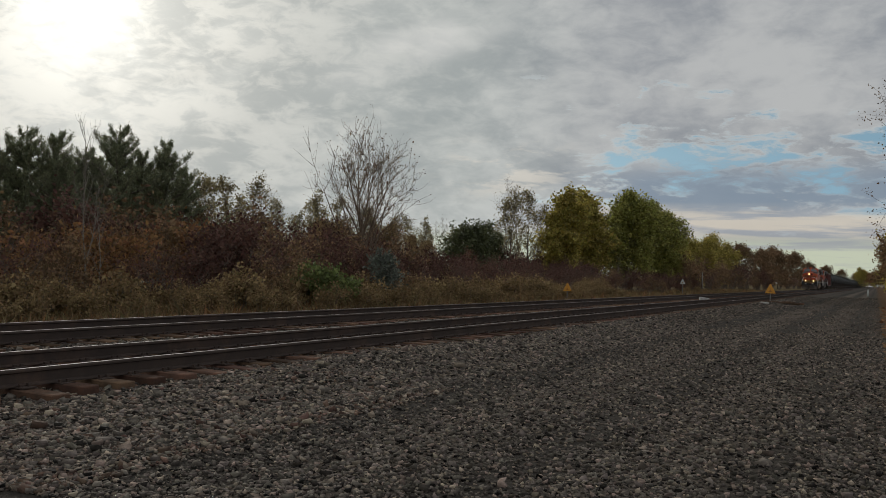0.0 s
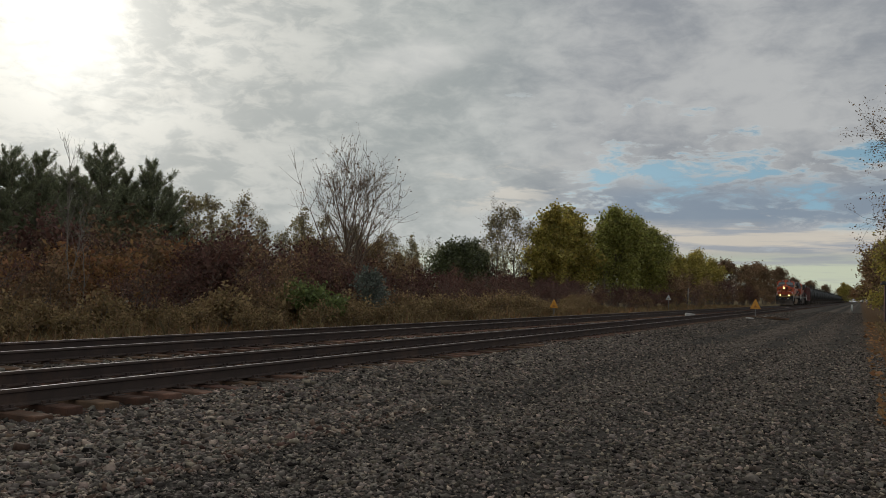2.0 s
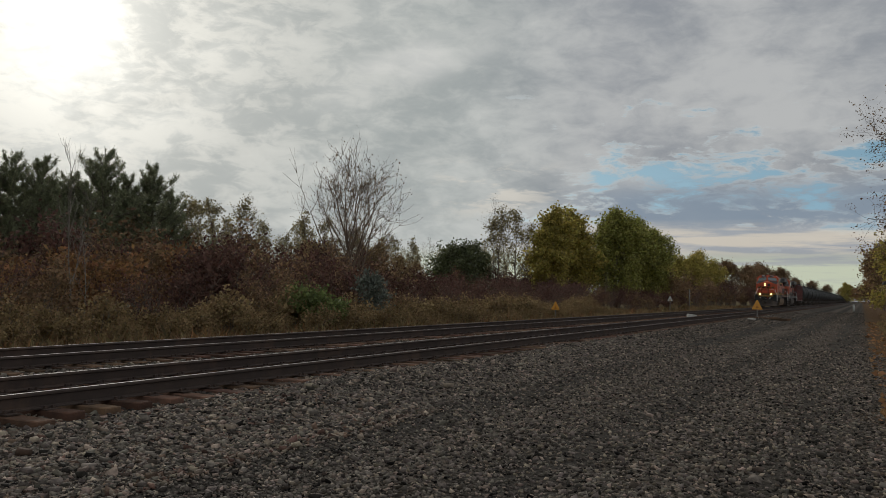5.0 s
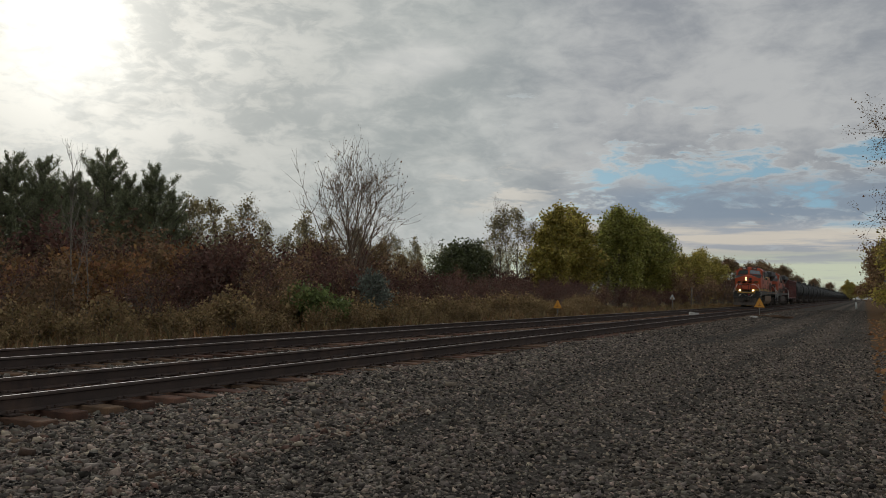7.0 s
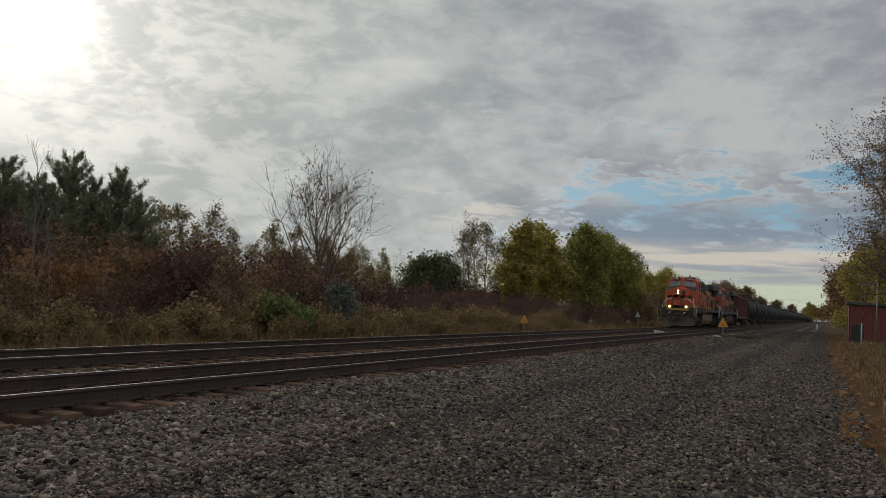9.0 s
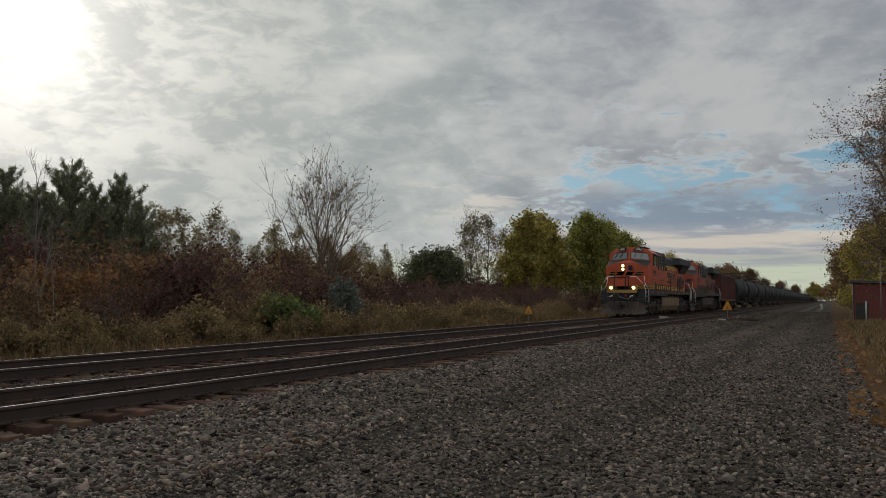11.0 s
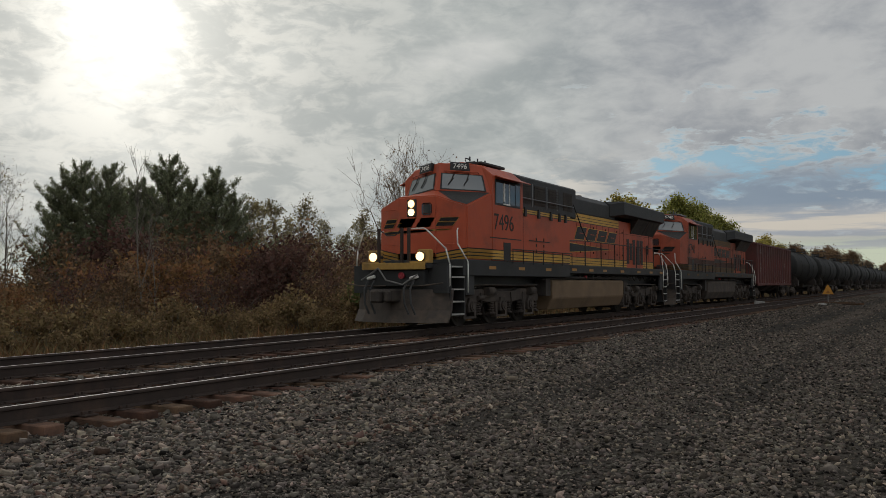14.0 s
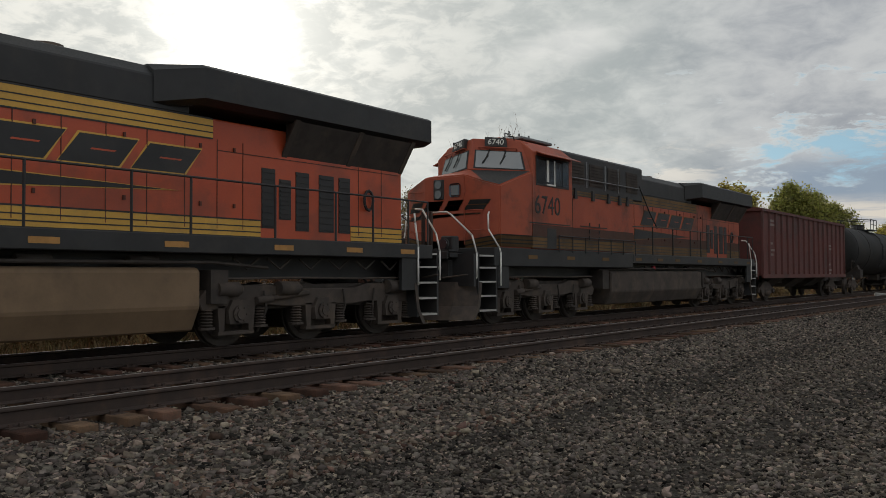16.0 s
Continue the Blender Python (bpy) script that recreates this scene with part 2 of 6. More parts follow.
LEAF_LIME = rough_mat("lime_green_bush_leaves", (0.130, 0.155, 0.050), (0.092, 0.116, 0.042), 0.7, vary=0.5, island=True, trans=0.35, spec=0.2)
GRASS = rough_mat("dry_grass_and_weeds", (0.230, 0.170, 0.080), (0.145, 0.120, 0.056), 0.85, vary=0.6, island=True, trans=0.35)


def ground_mat():
    """Gravel road, ballast dust, leaf litter and field, told apart by their place across the track."""
    m = bpy.data.materials.new("gravel_and_earth")
    m.use_nodes = True
    k = Net(m.node_tree)
    co = k.n("ShaderNodeTexCoord").outputs["Object"]
    s = k.n("ShaderNodeSeparateXYZ", None, i0=co)
    wob = k.math("MULTIPLY", k.math("SUBTRACT", k.noise(co, 0.35, 4.0, 0.6), 0.5), 2.2)
    x = k.math("ADD", s.outputs[0], wob)
    cells = k.n("ShaderNodeTexVoronoi", {"feature": "F1"}, Vector=co, Scale=26.0)
    grit = k.n("ShaderNodeTexVoronoi", {"feature": "F1"}, Vector=co, Scale=60.0)
    grey = k.mix(k.n("ShaderNodeSeparateColor", None, i0=cells.outputs["Color"]).outputs[0], (0.013, 0.011, 0.009), (0.140, 0.116, 0.096))
    g2 = k.mix(k.n("ShaderNodeSeparateColor", None, i0=grit.outputs["Color"]).outputs[0], (0.012, 0.010, 0.008), (0.110, 0.092, 0.076))
    gravel = k.mix(0.5, grey, g2)
    patch = k.ramp(k.noise(co, 0.8, 5.0, 0.65), 0.38, 0.62)
    gravel = k.mix(k.math("MULTIPLY", patch, 0.5), gravel, (0.054, 0.046, 0.038))
    # worn wheel lines along the road: fine dark dirt beside paler loose gravel
    for mid, half, amount, tone in ((4.95, 0.55, 0.6, (0.030, 0.027, 0.024)), (2.55, 0.40, 0.55, (0.036, 0.032, 0.028)), (0.75, 0.35, 0.4, (0.046, 0.040, 0.034)), (3.7, 0.5, 0.5, (0.15, 0.120, 0.095)), (1.6, 0.5, 0.45, (0.14, 0.112, 0.088))):
        band = k.math("MULTIPLY", k.ramp(k.math("ABSOLUTE", k.math("ADD", s.outputs[0], k.math("ADD", mid, k.math("MULTIPLY", wob, 0.35)))), half * 1.5, half * 0.4), amount)
        gravel = k.mix(band, gravel, tone)
    litter = k.mix(k.noise(co, 14.0, 6.0, 0.7), (0.040, 0.025, 0.014), (0.15, 0.085, 0.040))
    field = k.mix(k.noise(co, 3.0, 6.0, 0.7), (0.06, 0.045, 0.025), (0.16, 0.115, 0.05))
    right = k.ramp(x, -0.2, 0.7)
    left = k.ramp(x, -14.6, -15.4)
    col = k.mix(right, gravel, litter)
    col = k.mix(left, col, field)
    hgt = k.math("ADD", k.math("MULTIPLY", cells.outputs["Distance"], 0.6), k.noise(co, 20.0, 5.0, 0.7))
    b = k.n("ShaderNodeBump", None, Strength=0.9, Distance=0.03, Height=hgt)
    p = k.n("ShaderNodeBsdfPrincipled", None, Base_Color=col, Roughness=0.95, Normal=b.outputs[0])
    p.inputs["Specular IOR Level"].default_value = 0.06
    k.n("ShaderNodeOutputMaterial", None, Surface=p.outputs[0])
    return m


GROUND = ground_mat()

# ---- mesh helpers ----


def part(name, bm, material, parent=None, label=""):
    """Links a bmesh as one mesh object, under a thing or a part."""
    me = bpy.data.meshes.new(name)
    bm.to_mesh(me)
    bm.free()
    for mt in (material if isinstance(material, (list, tuple)) else [material]):
        me.materials.append(mt)
    ob = new(name, me)
    if parent is not None:
        ob.parent = parent
    if label:
        tagged(ob, label)
    return ob


def shared(name, ob, parent, m):
    """Another object on the same mesh."""
    o = new(name, ob.data)
    o.parent = parent
    o.matrix_basis = m
    return o


def raw(name, verts, faces, material, parent=None, mats=None, smooth=False):
    me = bpy.data.meshes.new(name)
    me.from_pydata(verts, [], faces)
    for mt in (material if isinstance(material, (list, tuple)) else [material]):
        me.materials.append(mt)
    if mats is not None:
        me.polygons.foreach_set("material_index", mats)
    if smooth:
        me.polygons.foreach_set("use_smooth", [True] * len(me.polygons))
    me.update()
    ob = new(name, me)
    if parent is not None:
        ob.parent = parent
    return ob


def box(bm, x0, x1, y0, y1, z0, z1, bevel=0.0, mat=0):
    vs = [bm.verts.new((x, y, z)) for x in (x0, x1) for y in (y0, y1) for z in (z0, z1)]
    fs = [bm.faces.new([vs[i] for i in q]) for q in ((0, 1, 3, 2), (4, 6, 7, 5), (0, 4, 5, 1), (2, 3, 7, 6), (0, 2, 6, 4), (1, 5, 7, 3))]
    for f in fs:
        f.material_index = mat
    if bevel:
        es = list({e for f in fs for e in f.edges})
        bmesh.ops.bevel(bm, geom=es, offset=bevel, segments=1, affect="EDGES")
    return bm


def prism(bm, outline, axis, a, b, mat=0, bevel=0.0):
    """An outline of two coordinates pushed along an axis from a to b. x: (y, z); y: (x, z); z: (x, y)."""
    put = {"x": lambda p, c: (c, p[0], p[1]), "y": lambda p, c: (p[0], c, p[1]), "z": lambda p, c: (p[0], p[1], c)}[axis]
    n = len(outline)
    va = [bm.verts.new(put(p, a)) for p in outline]
    vb = [bm.verts.new(put(p, b)) for p in outline]
    fs = [bm.faces.new(va), bm.faces.new(vb[::-1])]
    for i in range(n):
        fs.append(bm.faces.new((va[i], vb[i], vb[(i + 1) % n], va[(i + 1) % n])))
    for f in fs:
        f.material_index = mat
    bmesh.ops.recalc_face_normals(bm, faces=fs)
    if bevel:
        bmesh.ops.bevel(bm, geom=list({e for f in fs for e in f.edges}), offset=bevel, segments=1, affect="EDGES")
    return bm


def loft(bm, rings, mat=0, caps=True):
    """Skin between rings of equal count."""
    rr = [[bm.verts.new(p) for p in r] for r in rings]
    n = len(rr[0])
    fs = []
    for a, b in zip(rr, rr[1:]):
        for i in range(n):
            fs.append(bm.faces.new((a[i], a[(i + 1) % n], b[(i + 1) % n], b[i])))
    if caps:
        fs += [bm.faces.new(rr[0][::-1]), bm.faces.new(rr[-1])]
    for f in fs:
        f.material_index = mat
    bmesh.ops.recalc_face_normals(bm, faces=fs)
    return fs


def rod(bm, p, q, r, n=8, r2=None, mat=0):
    p, q = Vector(p), Vector(q)
    w = (q - p).normalized()
    u = w.orthogonal().normalized()
    v = w.cross(u)
    ring = lambda c, rad: [c + (u * math.cos(2 * math.pi * i / n) + v * math.sin(2 * math.pi * i / n)) * rad for i in range(n)]
    fs = loft(bm, [ring(p, r), ring(q, r if r2 is None else r2)], mat)
    if n >= 8:
        for f in fs[:-2]:
            f.smooth = True
    return bm


def pipe(bm, pts, r, n=6, mat=0):
    for a, b in zip(pts, pts[1:]):
        rod(bm, a, b, r, n, mat=mat)
    return bm


def B():
    return bmesh.new()

# ---- ground and tracks ----
TRACK_FAR, TOP_FAR = -12.65, 0.42      # centre line and rail top
TRACK_NEAR, TOP_NEAR = -8.95, 0.38
PROFILE = ((-3000, 0.0), (-60, 0.1), (-24, 0.05), (-17, -0.05), (-15.6, 0.0), (-14.4, 0.17), (-11.0, 0.18), (-10.6, 0.13),
           (-7.7, 0.09), (-7.2, 0.085), (-6.6, 0.05), (-5.6, 0.0), (-4.3, -0.015), (-3.5, 0.02), (-2.6, -0.015), (-1.2, 0.02), (0.3, 0.0), (1.2, 0.04), (6, 0.10), (60, 0.2), (3000, 0.2))


def ground_z(x, y):
    for (a, za), (b, zb) in zip(PROFILE, PROFILE[1:]):
        if x <= b:
            z = za + (zb - za) * (x - a) / (b - a)
            break
    if -8.6 < x < -5.8:
        z += 0.075 * min(1.0, max(0.0, (y - 6.3) / 3.2)) * (1 - ((x + 7.2) / 1.4) ** 2)
    return z + 0.03 * noise.noise((x * 0.6, y * 0.35, 0.0)) + 0.018 * noise.noise((x * 2.1, y * 1.7, 3.0))


GROUND_Z = np.vectorize(ground_z)


def fast_mesh(name, verts, faces, mats, parent=None, mat_index=None):
    """A mesh from arrays: verts (n, 3), faces (m, k)."""
    me = bpy.data.meshes.new(name)
    verts, faces = np.asarray(verts, np.float32), np.asarray(faces, np.int32)
    m, kk = faces.shape
    me.vertices.add(len(verts))
    me.vertices.foreach_set("co", verts.ravel())
    me.loops.add(m * kk)
    me.loops.foreach_set("vertex_index", faces.ravel())
    me.polygons.add(m)
    me.polygons.foreach_set("loop_start", np.arange(0, m * kk, kk, dtype=np.int32))
    if mat_index is not None:
        me.polygons.foreach_set("material_index", np.asarray(mat_index, np.int32))
    for mt in (mats if isinstance(mats, (list, tuple)) else [mats]):
        me.materials.append(mt)
    me.update(calc_edges=True)
    ob = new(name, me)
    if parent is not None:
        ob.parent = parent
    return ob


def steps(*spans):
    out = []
    for a, b, s in spans:
        out += list(np.arange(a, b, s))
    return out + [spans[-1][1]]


def build_ground():
    xs = steps((-2500, -400, 300), (-400, -60, 40), (-60, -18, 3), (-18, 3, 0.16), (3, 20, 1.5), (20, 100, 20), (100, 2500, 400))
    ys = steps((-1200, -200, 200), (-200, -20, 20), (-20, 2, 2), (2, 30, 0.25), (30, 90, 1.5), (90, 300, 15), (300, 3600, 300))
    X, Y = np.meshgrid(xs, ys)
    Z = GROUND_Z(X, Y)
    nx, ny = len(xs), len(ys)
    i = np.arange(nx * ny).reshape(ny, nx)
    f = np.stack([i[:-1, :-1], i[:-1, 1:], i[1:, 1:], i[1:, :-1]], -1).reshape(-1, 4)
    ob = fast_mesh("ground", np.stack([X, Y, Z], -1).reshape(-1, 3), f, GROUND)
    ob.data.polygons.foreach_set("use_smooth", [True] * len(ob.data.polygons))
    tagged(ob, "grey gravel service road and earth beside the railway tracks", "ground", kind="structure")


build_ground()


def stones(name, label, spans, size, mats, seed, sink=0.25, thin=False):
    """Loose stones: spans of (x0, x1, y0, y1, count)."""
    r = np.random.RandomState(seed)
    P = []
    for x0, x1, y0, y1, c in spans:
        v = r.rand(c)
        y = y0 + (y1 - y0) * v ** 1.6
        P.append(np.stack([x0 + (x1 - x0) * r.rand(c), y], -1))
    P = np.concatenate(P)
    if thin:
        # swept clear along the worn wheel lines
        w = np.zeros(len(P))
        sway = np.array([0.35 * noise.noise((0.0, y * 0.12, 9.0)) for y in P[:, 1]])
        for mid, half in ((-4.95, 0.42), (-2.55, 0.30), (-0.75, 0.28)):
            w = np.maximum(w, np.exp(-((P[:, 0] - mid - sway) / half) ** 2))
        P = P[r.rand(len(P)) > 0.6 * w]
    n = len(P)
    z = GROUND_Z(P[:, 0], P[:, 1])
    s = size * np.exp(r.randn(n) * 0.35) * (1 + 0.004 * P[:, 1])
    # flat-topped chips: a smaller upper triangle turned over a wider lower one
    base = np.array([(math.cos(q), math.sin(q), 0.55) for q in (0, 2.094, 4.189)] + [(1.15 * math.cos(q), 1.15 * math.sin(q), -0.45) for q in (1.047, 3.142, 5.236)])
    V = base[None] * (0.75 + 0.45 * r.rand(n, 6, 1)) + r.randn(n, 6, 3) * 0.16
    V[:, :, 2] += V[:, :, 0] * (r.randn(n, 1) * 0.28) + V[:, :, 1] * (r.randn(n, 1) * 0.28)
    V[:, :, 0] *= 0.75 + 0.5 * r.rand(n, 1)
    V[:, :, 2] *= 0.9
    a = r.rand(n) * 6.283
    c, sn = np.cos(a)[:, None], np.sin(a)[:, None]
    V = np.stack([V[..., 0] * c - V[..., 1] * sn, V[..., 0] * sn + V[..., 1] * c, V[..., 2]], -1) * (s / 2)[:, None, None]
    V += np.stack([P[:, 0], P[:, 1], z + s * sink], -1)[:, None]
    tri = np.array([(0, 1, 2), (3, 5, 4), (0, 3, 1), (1, 3, 4), (1, 4, 2), (2, 4, 5), (2, 5, 0), (0, 5, 3)])
    F = (tri[None] + 6 * np.arange(n)[:, None, None]).reshape(-1, 3)
    mi = np.repeat(r.randint(0, len(mats), n), 8)
    return tagged(fast_mesh(name, V.reshape(-1, 3), F, mats, mat_index=mi), label, "gravel", kind="stuff")


RAIL_OUT = ((-0.070, 0.0), (0.070, 0.0), (0.070, 0.012), (0.012, 0.032), (0.010, 0.135), (0.036, 0.148), (0.037, 0.164), (0.024, 0.185),
            (-0.024, 0.185), (-0.037, 0.164), (-0.036, 0.148), (-0.010, 0.135), (-0.012, 0.032), (-0.070, 0.012))


def build_track(x, top, label, seed):
    r = random.Random(seed)
    track = new("railway_track")
    track.location = (x, 0, top)
    tagged(track, label, "railway track", kind="structure")
    for side in (-0.755, 0.755):
        bm = B()
        prism(bm, [(p[0] + side, p[1] - 0.185) for p in RAIL_OUT], "y", -300, 1800)
        bm.normal_update()
        for f in bm.faces:
            if abs(f.normal.z) > 0.95 and f.calc_center_median().z > -0.02:
                f.material_index = 1
        part("rail", bm, [RUST, STEEL], track, "rusty steel rail with a bright worn head")
    bm = B()
    box(bm, -1.3, 1.3, -0.115, 0.115, -0.38, -0.195, 0.012)
    tie = part("tie", bm, TIE, track)
    bm = B()
    for s in (-0.755, 0.755):
        box(bm, s - 0.18, s + 0.18, -0.09, 0.09, -0.197, -0.183)
        for dx, dy in ((-0.10, 0.05), (0.10, -0.05), (0.10, 0.05), (-0.10, -0.05)):
            box(bm, s + dx - 0.018, s + dx + 0.018, dy - 0.018, dy + 0.018, -0.183, -0.150)
    plate = part("tie_plate", bm, RUST, track, "rusty tie plates with spike heads")
    y = 3.0
    first = True
    while y < 70:
        yy = y + r.uniform(-0.05, 0.05)
        m = pose(r.uniform(-0.10, 0.16), yy, r.uniform(-0.012, 0.008), 0, r.uniform(-0.4, 0.4), r.uniform(-1.8, 1.8))
        mp = pose(0, yy, 0)
        if first:
            tie.matrix_basis, plate.matrix_basis, first = m, mp, False
        else:
            shared("tie", tie, track, m)
            shared("tie_plate", plate, track, mp)
        y += 0.53
    bm = B()
    y = 70.0
    while y < 420:
        box(bm, -1.3, 1.3, y - 0.115, y + 0.115, -0.38, -0.195)
        y += 0.53
    for i in range(30):
        yy = 2.5 - 0.53 * i
        box(bm, -1.3, 1.3, yy - 0.115, yy + 0.115, -0.38, -0.195)
    tagged(part("far_ties", bm, TIE, track), kind="stuff")


build_track(TRACK_NEAR, TOP_NEAR, "near railway track with rusty rails on creosoted timber ties", 5)
build_track(TRACK_FAR, TOP_FAR, "far railway track that carries the freight train", 9)

# ---- trees and shrubs ----


def segs_mesh(segs, sides=5):
    """Tapered limbs from rows of p, q, r0, r1 as arrays of verts and quads."""
    S = np.array([(*p, *q, a, b) for p, q, a, b in segs], float)
    p, q, a, b = S[:, :3], S[:, 3:6], S[:, 6], S[:, 7]
    w = q - p
    w /= np.linalg.norm(w, axis=1, keepdims=True) + 1e-9
    ref = np.where(np.abs(w[:, 2:3]) > 0.9, np.array([[1.0, 0, 0]]), np.array([[0, 0, 1.0]]))
    u = np.cross(w, ref)
    u /= np.linalg.norm(u, axis=1, keepdims=True) + 1e-9
    v = np.cross(w, u)
    n = len(S)
    V = np.zeros((n, 2 * sides, 3))
    for i in range(sides):
        c, s = math.cos(2 * math.pi * i / sides), math.sin(2 * math.pi * i / sides)
        V[:, i] = p + (u * c + v * s) * a[:, None]
        V[:, sides + i] = q + (u * c + v * s) * b[:, None]
    q4 = np.array([(i, (i + 1) % sides, sides + (i + 1) % sides, sides + i) for i in range(sides)])
    F = (q4[None] + 2 * sides * np.arange(n)[:, None, None]).reshape(-1, 4)
    return V.reshape(-1, 3), F


def leaf_cards(points, size, r, per=1, scatter=0.0, flat=0.0):
    """Small bent leaves, two triangles each, at random turns."""
    P = np.repeat(np.asarray(points, float), per, 0)
    n = len(P)
    P = P + r.randn(n, 3) * scatter
    s = size * np.exp(r.randn(n) * 0.3)
    u = r.randn(n, 3)
    u[:, 2] *= 1 - flat
    u /= np.linalg.norm(u, axis=1, keepdims=True)
    v = np.cross(u, r.randn(n, 3))
    v /= np.linalg.norm(v, axis=1, keepdims=True) + 1e-9
    w = np.cross(u, v)
    s = s[:, None]
    V = np.stack([P - u * s * 0.6, P + v * s * 0.38 + w * s * 0.12, P + u * s * 0.6, P - v * s * 0.38 + w * s * 0.12], 1)
    F = np.array([(0, 1, 2, 3)])[None] + 4 * np.arange(n)[:, None, None]
    return V.reshape(-1, 3), F.reshape(-1, 4)


def limbs(r, height, base_r, crown_from, spread, n_limbs, rise, levels=3, kids=5, trunk_lean=0.05, stems=1, thick=1.0):
    """A skeleton: rows of limbs, and the points along its twigs."""
    segs, tips = [], []

    def grow(p, d, length, rad, level):
        k = max(2, int(3 + (level == 0) * 4))
        step = length / k
        here = np.array(p, float)
        way = np.array(d, float)
        nodes = []
        for i in range(k):
            way = way + r.randn(3) * (0.10 + 0.06 * level) + np.array([0, 0, rise * 0.12])
            way /= np.linalg.norm(way)
            nxt = here + way * step
            r0, r1 = rad * (1 - i / k * 0.75), rad * (1 - (i + 1) / k * 0.75)
            segs.append((here, nxt, r0, r1))
            nodes.append((here + (nxt - here) * r.rand(), way.copy(), r1))
            here = nxt
        if level >= levels:
            tips.extend(n[0] for n in nodes)
            tips.append(here)
            return
        for j in range(kids):
            at, wy, rr = nodes[min(k - 1, int(k * (0.25 + 0.75 * (j + r.rand()) / kids)))]
            side = r.randn(3)
            side -= wy * side.dot(wy)
            side /= np.linalg.norm(side)
            dd = wy * 0.65 + side * 0.75 + np.array([0, 0, 0.12 * rise])
            grow(at, dd / np.linalg.norm(dd), length * (0.42 + 0.22 * r.rand()), max(0.006 * thick, rr * 0.6), level + 1)

    for s in range(stems):
        here = np.array([r.randn() * 0.12 * (stems > 1), r.randn() * 0.12 * (stems > 1), -0.15])
        way = np.array([r.randn() * (trunk_lean + 0.22 * (stems > 1)), r.randn() * (trunk_lean + 0.22 * (stems > 1)), 1.0])
        hh = height * (1 if s == 0 else 0.65 + 0.3 * r.rand())
        n = 12
        nodes = []
        for i in range(n):
            way = way + np.array([r.randn() * 0.05, r.randn() * 0.05, 0.05])
            way /= np.linalg.norm(way)
            nxt = here + way * hh * 0.93 / n
            segs.append((here, nxt, base_r * (1 - 0.9 * i / n), base_r * (1 - 0.9 * (i + 1) / n)))
            nodes.append((here, nxt, base_r * (1 - 0.9 * i / n)))
            here = nxt
        tips.append(here)
        for i in range(max(2, n_limbs // stems)):
            f = crown_from + (1 - crown_from) * (i + r.rand() * 0.8) / max(2, n_limbs // stems)
            a, b, rr = nodes[min(n - 1, int(f * n))]
            at = a + (b - a) * r.rand()
            ang = i * 2.4 + r.rand()
            taper = math.sin(math.pi * min(0.97, 0.30 + 0.68 * (f - crown_from) / (1.001 - crown_from))) ** 0.7
            d = np.array([math.cos(ang), math.sin(ang), 0.35 + rise * (0.5 + 0.6 * f)])
            grow(at, d / np.linalg.norm(d), spread * (0.35 + 0.75 * taper) * (0.8 + 0.4 * r.rand()), max(0.012 * thick, rr * 0.5), 1)
    return segs, np.array(tips)


def tree(name, label, category, seed, height, spread, base_r, crown_from=0.3, n_limbs=14, rise=0.6, kids=5, levels=3, leaves=3, leaf=0.16,
         scatter=0.25, bark=None, leaf_mat=None, keep=1.0, stems=1, group="", lean=0.05, thick=1.0):
    r = np.random.RandomState(seed)
    top = tagged(new(name), label, category, group)
    segs, tips = limbs(r, height, base_r, crown_from, spread, n_limbs, rise, levels, kids, lean, stems, thick)
    V, F = segs_mesh(segs, 5)
    fast_mesh("trunk", V, F, bark or BARK, top)
    if leaves:
        pts = tips[r.rand(len(tips)) < keep]
        V, F = leaf_cards(pts, leaf, r, leaves, scatter)
        ok = np.repeat(V.reshape(-1, 4, 3)[:, :, 2].min(1) > 0.02, 1)
        fast_mesh("crown", V, F[ok], leaf_mat, top)
    return top


